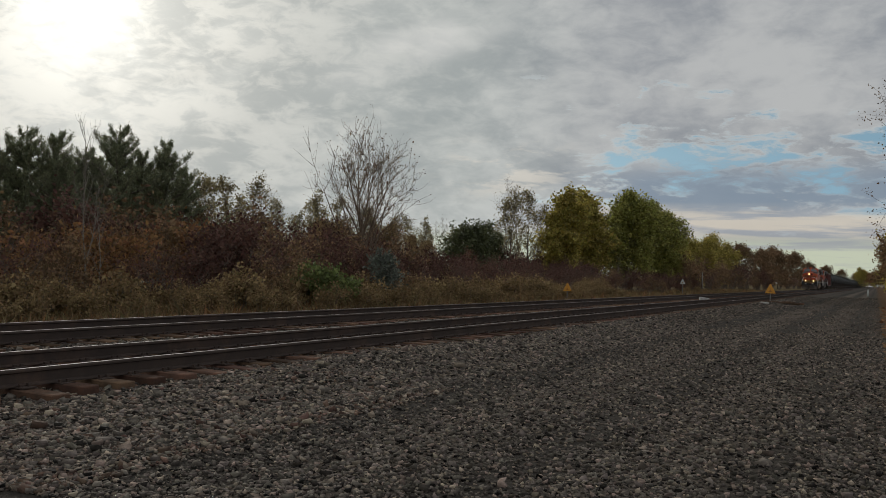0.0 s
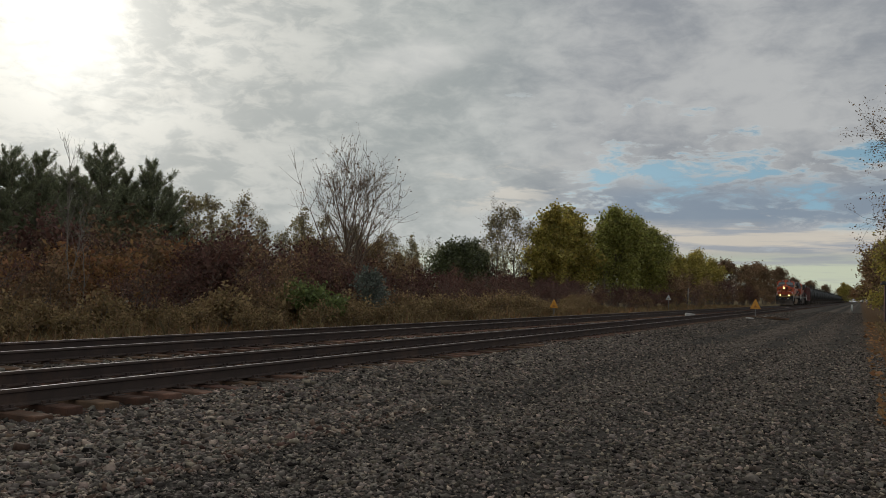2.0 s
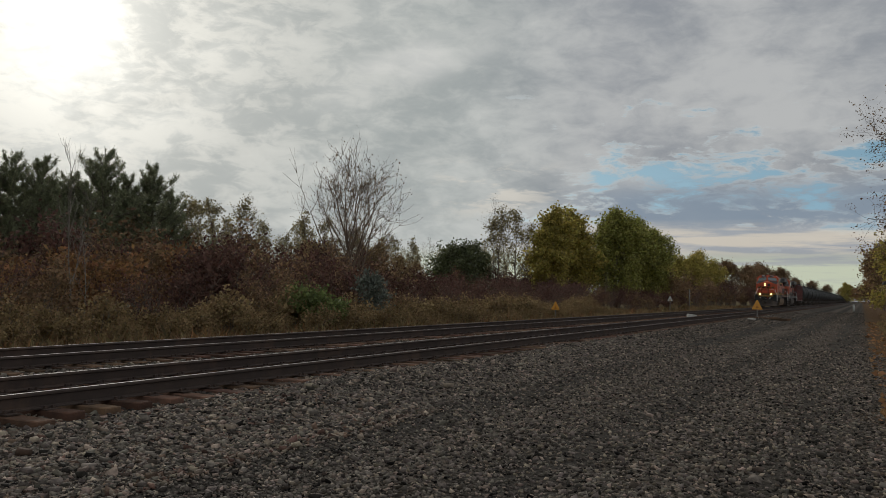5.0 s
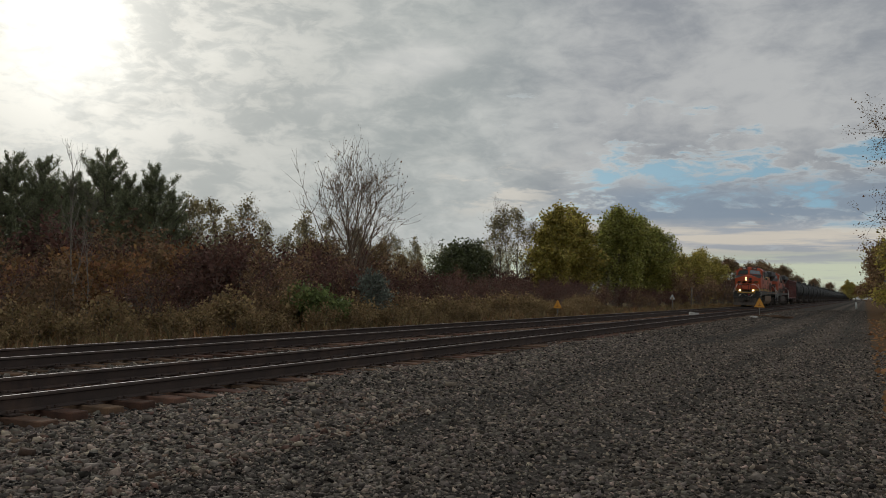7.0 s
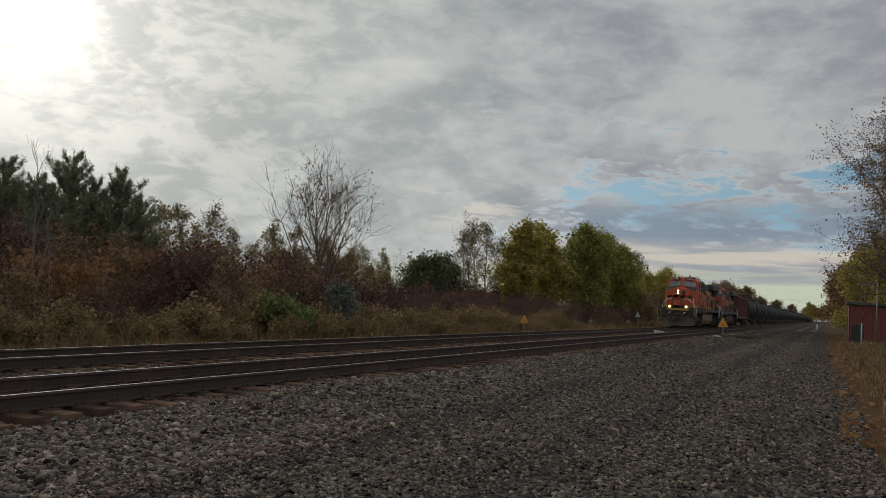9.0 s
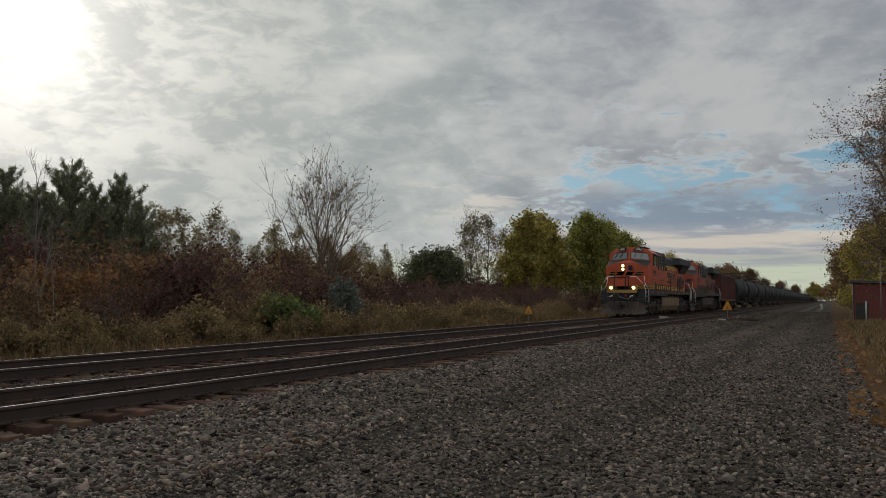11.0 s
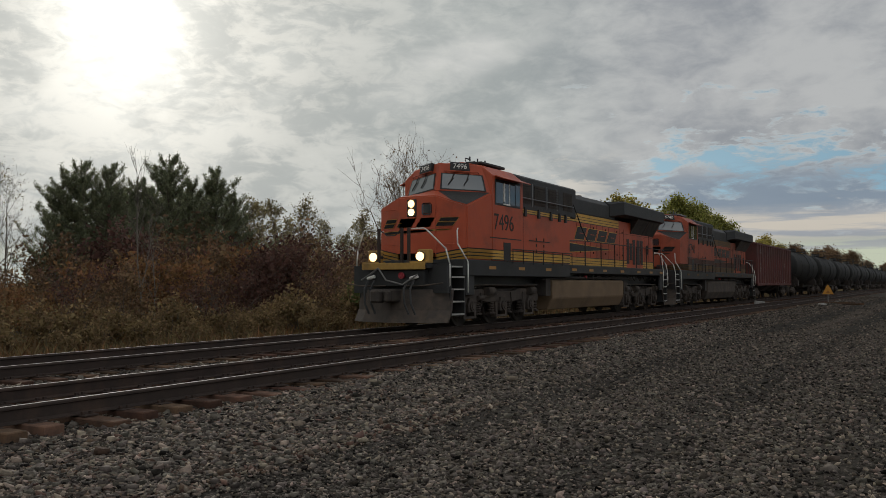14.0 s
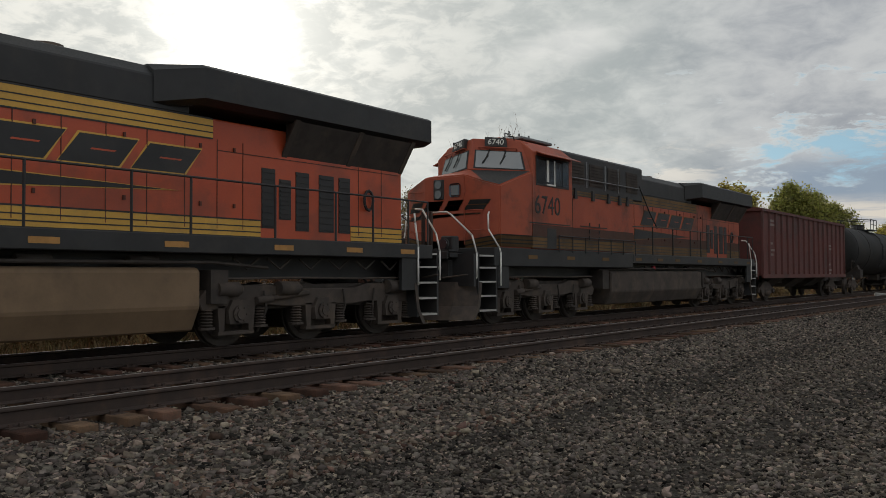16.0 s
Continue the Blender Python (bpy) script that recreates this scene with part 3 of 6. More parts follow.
def pine(seed, height, spread, label):
    """A pine with a broad, uneven crown: whorls of upturned limbs that end in needle tufts."""
    r = np.random.RandomState(seed)
    top = tagged(new("pine_tree"), label, "tree", "pines behind the thicket")
    segs = [((0, 0, -0.2), (0.1, 0.05, height * 0.5), 0.15, 0.10), ((0.1, 0.05, height * 0.5), (0.05, 0, height), 0.10, 0.015)]
    pts = []
    z = height * 0.06
    while z < height * 0.97:
        f = z / height
        reach = spread * max(0.07, 1.02 - f) ** 0.82 * (0.6 + 0.6 * r.rand())
        n = 6 if f < 0.85 else 4
        a0 = r.rand() * 6.28
        for i in range(n):
            if r.rand() < 0.12:
                continue
            a = a0 + 6.283 * i / n + r.randn() * 0.25
            L = reach * (0.55 + 0.6 * r.rand())
            p = np.array([0.05, 0.02, z + r.randn() * 0.1])
            d = np.array([math.cos(a), math.sin(a), 0.15 + 0.5 * f])
            k = 5
            for j in range(k):
                q = p + d * L / k
                d = d + np.array([0, 0, 0.05 + 0.07 * j]) + r.randn(3) * 0.09
                segs.append((p, q, 0.032 * (1 - j / k) + 0.007, 0.032 * (1 - (j + 1) / k) + 0.007))
                for _ in range(1 if j == 0 else 4 if f < 0.8 else 2):
                    t = p + (q - p) * r.rand()
                    side = np.array([-d[1], d[0], 0]) * (r.rand() - 0.5) * 1.5 * L / k * (1.7 - j / k)
                    e = t + side + d * 0.10 + np.array([0, 0, 0.10 + 0.22 * r.rand()])
                    segs.append((t, e, 0.010, 0.006))
                    pts += [e, e * 0.7 + t * 0.3, e * 0.4 + t * 0.6]
                if j > 1:
                    pts.append(q)
                p = q
            tip = p + np.array([0, 0, 0.22])
            segs.append((p, tip, 0.010, 0.006))
            pts += [tip, (p + tip) / 2]
        z += height * 0.062 * (0.7 + 0.6 * r.rand())
    for i in range(9):
        pts.append(np.array([0.05, 0, height * (0.90 + 0.10 * i / 8)]))
    V, F = segs_mesh(segs, 4)
    fast_mesh("trunk", V, F, BARK, top)
    # needle tufts: thin blades that fan out from each twig, mostly upwards
    P = np.repeat(np.array(pts), 9, 0)
    n = len(P)
    d = r.randn(n, 3) + np.array([0, 0, 0.9])
    d /= np.linalg.norm(d, axis=1, keepdims=True)
    s = np.cross(d, r.randn(n, 3))
    s /= np.linalg.norm(s, axis=1, keepdims=True) + 1e-9
    L = (0.11 + 0.11 * r.rand(n))[:, None]
    P = P + r.randn(n, 3) * 0.06
    V = np.stack([P - s * 0.016, P + s * 0.016, P + d * L + s * 0.008], 1).reshape(-1, 3)
    fast_mesh("needles", V, np.arange(3 * n).reshape(-1, 3), LEAF_PINE, top)
    return top


def place(proto, x, y, s=1.0, turn=0.0, first=[]):
    """A copy of a plant at its place; the first call moves the plant itself."""
    m = Matrix.Translation((x, y, ground_z(x, y) - 0.02)) @ Matrix.Rotation(turn, 4, "Z") @ Matrix.Diagonal((s, s, s * 1.0, 1))
    if proto.name not in first:
        first.append(proto.name)
        proto.matrix_basis = m
        return proto
    c = copy_thing(proto, Matrix.Identity(4))
    c.matrix_basis = m
    return c


def at(az, x=None, dist=None):
    """A place by the angle left of the track's line, at an offset x or a distance from the viewer's stand."""
    a = radians(az)
    d = dist if dist is not None else -x / math.sin(a)
    return (-math.sin(a) * d, math.cos(a) * d)


rng = random.Random(11)


def plant_woods():
    # pines
    pines = [pine(21, 8.6, 3.3, "dark green pine tree with bushy needle tufts"), pine(22, 8.2, 3.7, "dark green pine with a broad crown")]
    for az, x, s, w in ((54.0, -38, 0.86, 0), (52.9, -37, 0.96, 0), (51.4, -36, 0.94, 1), (49.6, -37, 0.90, 0),
                        (47.7, -35, 1.04, 0), (46.3, -36, 0.92, 1), (44.9, -35, 1.0, 0), (43.7, -35.5, 0.84, 1), (51.2, -42, 0.92, 1), (46.8, -41, 0.9, 1), (48.7, -41, 0.92, 0), (50.2, -40, 0.85, 1), (45.5, -40, 0.84, 0)):
        px, py = at(az, x)
        place(pines[w], px, py, s * 0.94, rng.random() * 6.28)
    # the large bare tree
    bare = tree("bare_tree", "tall spreading tree that has shed nearly all its leaves", "tree", 31, 7.4, 4.6, 0.22, 0.06, 22, 1.55, 6, 3, 1, 0.085, 0.08,
                BARK_WARM, LEAF_BROWN, 0.5, lean=0.02, thick=2.2)
    place(bare, *at(32.0, -29), 0.93, 0.4)
    # thin half-bare trees behind the thicket
    thin = [tree("slender_tree", "slender half-bare tree with sparse grey-green leaves", "tree", 40 + i, 8.0, 1.55, 0.09, 0.16, 15, 1.5, 5, 3, 2, 0.12, 0.15,
                 BARK, LEAF_DRY, 0.62 - 0.1 * i, thick=1.2, group="slender trees behind the thicket") for i in range(3)]
    sparse = tree("leafless_tree", "slender leafless tree with fine grey twigs", "tree", 47, 8.4, 2.2, 0.07, 0.12, 18, 1.3, 5, 3, 1, 0.09, 0.12, BARK, LEAF_DRY, 0.16, group="slender trees behind the thicket")
    spots = [(66, -40, 0.74), (64.6, -37, 1.0), (63.2, -38, 1.0), (62.3, -36, 0.9), (61.2, -37, 0.95), (60.2, -36, 0.85), (59.2, -38, 0.9), (58.2, -37, 0.85), (57.2, -38, 0.8), (68, -40, 0.72), (61.5, -46, 0.9), (59.5, -45, 0.9), (42.3, -36, 0.80), (40.6, -36, 0.82), (39.4, -36, 0.86), (38.6, -37, 0.80), (37.6, -38, 0.74), (36.6, -38, 0.66), (35.4, -38, 0.84), (34.4, -40, 0.86),
             (33.6, -42, 0.80), (31.4, -40, 0.78), (30.3, -40, 0.74), (29.2, -40, 0.80), (28.2, -40, 0.78), (27.4, -41, 0.76), (26.3, -42, 0.74), (25.2, -42, 0.72),
             (22.8, -35, 1.1), (22.2, -34, 1.22), (21.6, -35, 1.3), (21.0, -34, 1.28), (20.4, -35, 1.15), (36.0, -44, 0.85), (32.4, -46, 0.9), (29.8, -46, 0.9), (23.6, -44, 0.9), (41.4, -42, 0.9), (62.6, -39, 0.85), (70, -41, 0.7), (24.3, -46, 0.85)]
    for i, (az, x, s) in enumerate(spots):
        place(sparse if az > 56.5 or i % 5 == 0 else thin[i % 3], *at(az, x), s * 1.05, rng.random() * 6.28)
    for i in range(22):
        place(sparse if i % 2 else thin[i % 3], *at(27.5 + 0.68 * i + rng.uniform(-0.25, 0.25), -45 - 3 * (i % 3)), rng.uniform(0.66, 0.86), rng.random() * 6.28)
    olive = tree("slender_tree", "slender tree with thin yellow-brown autumn leaves", "tree", 49, 6.6, 2.0, 0.08, 0.10, 18, 1.0, 5, 3, 4, 0.13, 0.2, BARK, WEED, 0.8, group="slender trees behind the thicket")
    for az, x, s in ((30.4, -34, 0.72), (31.4, -35, 0.62), (33.4, -36, 0.70), (35.0, -35, 0.66), (37.4, -38, 0.52), (40.0, -38, 0.55), (29.0, -36, 0.62), (27.6, -37, 0.6), (42.6, -36, 0.66)):
        place(olive, *at(az, x), s, rng.random() * 6.28)
    # leafy poplars
    pop = [tree("poplar_tree", "leafy green poplar tree with a full crown", "tree", 51, 12.0, 3.6, 0.20, 0.10, 26, 0.9, 6, 3, 7, 0.25, 0.40, BARK, LEAF_GREEN, group="poplars by the track"),
           tree("poplar_tree", "poplar tree with yellowing green leaves", "tree", 52, 11.6, 3.0, 0.18, 0.08, 26, 1.0, 6, 3, 5, 0.29, 0.40, BARK, [LEAF_YELLOW], group="poplars by the track")]
    g = pop[0]
    for az, x, s, w in ((19.1, -31, 0.80, 1), (18.0, -33, 0.80, 1), (17.1, -30, 0.84, 1), (14.7, -27, 0.88, 0), (13.4, -27.5, 0.86, 0), (12.4, -26, 0.78, 0)):
        place(pop[w], *at(az, x), s, rng.random() * 6.28)
    # dark low tree between them
    lowt = tree("low_leafy_tree", "low rounded tree with dull green leaves", "tree", 55, 6.5, 3.0, 0.14, 0.1, 18, 0.6, 5, 3, 5, 0.2, 0.3, BARK, LEAF_BUSH)
    for az, x, s in ((24.9, -36, 0.82), (23.9, -37, 0.72), (25.8, -38, 0.70)):
        place(lowt, *at(az, x), s, rng.random() * 6.28)
    # autumn trees farther along
    aut = [tree("autumn_tree", "autumn tree with golden brown leaves", "tree", 61 + i, 9.0, 3.0, 0.15, 0.12, 18, 0.8, 5, 3, 4, 0.26, 0.4, BARK, m, group="autumn trees along the line")
           for i, m in enumerate((LEAF_YELLOW, LEAF_ORANGE, LEAF_BROWN))]
    for i, (az, d, s) in enumerate(((11.6, 150, 0.78), (10.8, 160, 0.84), (10.0, 165, 0.86), (9.2, 175, 0.85), (8.5, 180, 0.85), (7.8, 190, 0.92), (7.2, 200, 0.95), (6.6, 215, 0.9), (6.0, 230, 0.95),
                                    (5.5, 250, 1.0), (5.0, 270, 1.05), (4.5, 300, 1.15), (4.1, 330, 1.2), (3.7, 370, 1.0), (3.2, 410, 1.1), (2.8, 470, 1.1), (2.2, 540, 1.2), (1.9, 640, 1.2), (1.5, 760, 1.3), (1.1, 900, 1.4),
                                    (12.2, 170, 1.1), (9.6, 200, 1.1), (8.1, 220, 1.1), (5.8, 300, 1.3), (0.7, 1000, 1.3), (0.2, 1100, 1.2), (-0.4, 1100, 1.3))):
        place(aut[0] if az > 8.3 else aut[2] if i % 2 else sparse, *at(az, dist=d), s, rng.random() * 6.28)
    # right of the road
    big = tree("overhanging_tree", "large roadside tree keeping only a few dry leaves", "tree", 71, 10.8, 4.3, 0.28, 0.22, 50, 0.42, 9, 3, 6, 0.065, 0.14, BARK, LEAF_BROWN, 0.85, thick=1.3)
    place(big, 5.6, 43, 1.0, 1.0)
    for x, y, s, w in ((3.4, 96, 0.78, 0), (5.5, 92, 0.95, 0), (8.0, 88, 1.05, 0), (4.0, 104, 0.9, 0), (2.8, 120, 0.85, 2), (3.2, 140, 0.9, 0), (6, 112, 1.1, 2), (11, 84, 1.1, 1), (3.5, 165, 0.9, 2), (4, 200, 1.0, 1), (4.5, 250, 1.0, 2), (6, 320, 1.1, 0)):
        place(aut[w], x, y, s, rng.random() * 6.28)
    place(g, 9.5, 98, 0.8, 1.2)
    for i in range(9):
        place(aut[i % 3], -9 + 3.4 * i, 620 + 40 * (i % 3), 1.25, i)
    # wood behind the viewer, which closes the place
    for i in range(14):
        a = radians(100 + i * 14)
        place(aut[i % 3], 40 * math.cos(a - 1.2), -38 + 12 * math.sin(a * 2), 1.1, i)
    # birch stems in front of the thicket
    birch = tree("young_birch", "young pale-barked birch with bare twigs", "tree", 81, 7.6, 1.3, 0.042, 0.30, 12, 1.8, 4, 2, 0, bark=BARK_PALE, lean=0.02)
    place(birch, *at(49.2, -20.2), 0.78, 0.3)
    place(birch, *at(49.6, -20.6), 0.60, 2.0)
    place(birch, *at(48.6, -21), 0.55, 4.1)
    place(birch, *at(15.4, -24), 0.55, 2.6)
    place(birch, *at(12.2, -25), 0.6, 4.0)


plant_woods()


def joined(name, label, spots):
    """Many copies of plants as one mesh: spots of (plant, x, y, scale, turn)."""
    V, F, M, mats, n = [], [], [], [], 0
    for proto, x, y, sc, turn in spots:
        c, s = math.cos(turn) * sc, math.sin(turn) * sc
        for ch in proto.children:
            me = ch.data
            v = np.empty(len(me.vertices) * 3, np.float32)
            me.vertices.foreach_get("co", v)
            v = v.reshape(-1, 3)
            f = np.empty(len(me.loops), np.int32)
            me.loops.foreach_get("vertex_index", f)
            if me.materials[0] not in mats:
                mats.append(me.materials[0])
            V.append(np.stack([v[:, 0] * c - v[:, 1] * s + x, v[:, 0] * s + v[:, 1] * c + y, v[:, 2] * sc + ground_z(x, y)], -1))
            F.append(f.reshape(-1, 4) + n)
            M.append(np.full(len(f) // 4, mats.index(me.materials[0])))
            n += len(v)
    return tagged(fast_mesh(name, np.concatenate(V), np.concatenate(F), mats, mat_index=np.concatenate(M)), label, "thicket", kind="stuff")


def plant_thicket():
    kinds = [tree("shrub", lab, "shrub", 90 + i, h, sp, 0.035, 0.12, 22, 0.9, 5, 2, lv, lf, 0.16, BARK, mt, kp, stems=6, group="thicket beside the track", lean=0.1)
             for i, (lab, h, sp, lv, lf, mt, kp) in enumerate((
                 ("dull red sumac shrub with withering leaves", 3.2, 1.3, 5, 0.13, LEAF_RED, 0.9),
                 ("brown half-bare shrub in the thicket", 3.0, 1.3, 4, 0.12, LEAF_BROWN, 0.8),
                 ("dark bare shrub with red-brown twigs", 3.3, 1.4, 3, 0.10, LEAF_RED, 0.6),
                 ("shrub with rusty orange autumn leaves", 3.0, 1.2, 5, 0.13, LEAF_ORANGE, 0.9),
                 ("low weedy bush with yellow-brown leaves", 1.5, 0.8, 5, 0.10, WEED, 0.9)))]
    far = []
    # rows of shrubs, taller to the back
    for row, (x, h) in enumerate(((-19.5, 0.62), (-21.5, 0.8), (-23.8, 0.95), (-26.5, 1.02), (-29.5, 1.1), (-33.0, 1.25), (-38.0, 1.5))):
        y = 3.0 + row
        while y < 120:
            xx = x + rng.uniform(-0.9, 0.9)
            az = math.degrees(math.atan2(-xx, y))
            k = rng.choice((0, 1, 2, 2, 0))
            if az > 43 and rng.random() < (0.75 if az > 50 else 0.5):
                k = 3 if row in (1, 2, 3) else 1
            hh = h * rng.uniform(0.8, 1.15) * (0.82 if az < 30 else 1.0 if az < 54 else 0.62)
            if row == 0 and az < 46:
                k = rng.choice((4, 1, 2))
            if row > 3 or y > 75:
                far.append((kinds[k], xx, y, hh, rng.random() * 6.28))
            else:
                place(kinds[k], xx, y, hh, rng.random() * 6.28)
            y += rng.uniform(1.5, 2.4) * (1 + y / 70)
    y = 118.0
    while y < 620:
        for x in (-21, -27, 4.5):
            far.append((kinds[rng.choice((1, 1, 0, 2))], x - rng.uniform(0, 3) * (1 if x < 0 else -1), y + rng.uniform(-2, 2), rng.uniform(0.9, 1.5) * (1 if x < 0 else 0.7), rng.random() * 6.28))
        y *= 1.035
    joined("far_thicket", "far thicket of brown and dull red shrubs", far)
    for i in range(92):
        y = 6 + i * 0.62 + rng.uniform(-0.4, 0.4)
        place(kinds[4], (-17.0, -18.2)[i % 2] + rng.uniform(-0.5, 0.5), y, rng.uniform(0.5, 0.85) * (0.8, 1.15)[i % 2], rng.random() * 6.28)
    green = tree("green_bush", "low bright green leafy bush among the brown thicket", "bush", 97, 1.7, 1.2, 0.03, 0.1, 20, 0.5, 5, 2, 7, 0.14, 0.16, BARK, LEAF_LIME, stems=6)
    place(green, *at(34.8, -17.7), 0.80, 0)
    place(green, *at(33.6, -17.8), 0.66, 2)
    sap = tree("blue_green_sapling", "small blue-green juniper sapling beside the thicket", "sapling", 98, 2.4, 0.85, 0.04, 0.03, 26, 0.9, 5, 2, 4, 0.11, 0.12, BARK,
               rough_mat("juniper_needles", (0.120, 0.132, 0.104), (0.085, 0.098, 0.080), 0.7, vary=0.4, island=True, trans=0.2))
    place(sap, *at(30.4, -17.9), 0.92, 0)


plant_thicket()


def blades(name, label, spans, height, mats, seed, lean=0.35):
    """Grass and weeds: spans of (x0, x1, y0, y1, count)."""
    r = np.random.RandomState(seed)
    P = np.concatenate([np.stack([x0 + (x1 - x0) * r.rand(c), y0 + (y1 - y0) * r.rand(c) ** 1.5], -1) for x0, x1, y0, y1, c in spans])
    n = len(P)
    z = GROUND_Z(P[:, 0], P[:, 1])
    p = np.stack([P[:, 0], P[:, 1], z - 0.02], -1)
    clump = np.array([noise.noise((a * 0.5, b * 0.5, 7.0)) for a, b in P])
    h = height * (0.75 + 0.6 * clump) * np.exp(r.randn(n) * 0.3)
    d = np.stack([r.randn(n) * lean, r.randn(n) * lean, np.ones(n)], -1)
    s = np.stack([r.randn(n), r.randn(n), np.zeros(n)], -1)
    s /= np.linalg.norm(s, axis=1, keepdims=True)
    w = (0.006 + 0.006 * r.rand(n) + 0.0002 * P[:, 1])[:, None]
    mid = p + d * h[:, None] * 0.6
    tip = p + d * h[:, None] + np.stack([r.randn(n), r.randn(n), -0.4 * np.ones(n)], -1) * h[:, None] * 0.18
    V = np.stack([p - s * w, p + s * w, mid + s * w * 0.8, tip, mid - s * w * 0.8], 1).reshape(-1, 3)
    F = np.arange(5 * n).reshape(-1, 5)
    mi = np.repeat(r.randint(0, len(mats), n), 1)
    return tagged(fast_mesh(name, V, F, mats, mat_index=mi), label, "grass", kind="stuff")


blades("dry_grass", "tall dry brown grass and weeds along the track", [(-19.5, -15.3, 4, 60, 42000), (-22, -15.4, 60, 160, 16000)], 0.40, [GRASS, LEAF_BROWN, LEAF_ORANGE, GRASS], 3)
blades("roadside_grass", "dry grass and fallen leaves beside the road", [(0.9, 6.0, 12, 70, 9000), (1.6, 9.0, 40, 110, 6000)], 0.30, [GRASS, LEAF_BROWN], 4)
V_, F_ = leaf_cards(np.stack([np.random.RandomState(6).uniform(0.2, 5, 2600), 12 + 60 * np.random.RandomState(7).rand(2600) ** 1.5, np.full(2600, 0.09)], -1), 0.10, np.random.RandomState(8), 1, 0.01, 0.8)
tagged(fast_mesh("fallen_leaves", V_, F_, [LEAF_ORANGE]), "fallen brown leaves on the verge", "leaves", kind="stuff")

# ---- the train ----
SPEED = 12.65                         # metres a second, towards -y


def lettering(text, size, m, material, parent, name="road_number", extrude=0.004):
    cu = bpy.data.curves.new(name, "FONT")
    cu.body, cu.size, cu.extrude = text, size, extrude
    cu.align_x = "CENTER"
    tmp = bpy.data.objects.new(name, cu)
    me = bpy.data.meshes.new_from_object(tmp)
    bpy.data.objects.remove(tmp)
    me.materials.clear()
    me.materials.append(material)
    ob = new(name, me)
    ob.parent = parent
    ob.matrix_basis = m
    return ob


def wheelset(parent, x_gauge, radius, y, name="wheelset"):
    bm = B()
    rod(bm, (-0.95, 0, 0), (0.95, 0, 0), 0.085, 8)
    for s in (-1, 1):
        rod(bm, (s * 0.69, 0, 0), (s * 0.725, 0, 0), radius + 0.025, 24)
        rod(bm, (s * 0.72, 0, 0), (s * 0.83, 0, 0), radius, 24)
        rod(bm, (s * 0.83, 0, 0), (s * 0.845, 0, 0), radius * 0.82, 20)
        rod(bm, (s * 0.845, 0, 0), (s * 0.90, 0, 0), 0.16, 12)
        for i in range(4):
            a = i * math.pi / 2
            rod(bm, (s * 0.846, 0.25 * math.cos(a), 0.25 * math.sin(a)), (s * 0.858, 0.25 * math.cos(a), 0.25 * math.sin(a)), 0.05, 8)
    ob = part(name, bm, UNDER, parent)
    ob.matrix_basis = pose(0, y, radius)
    return ob


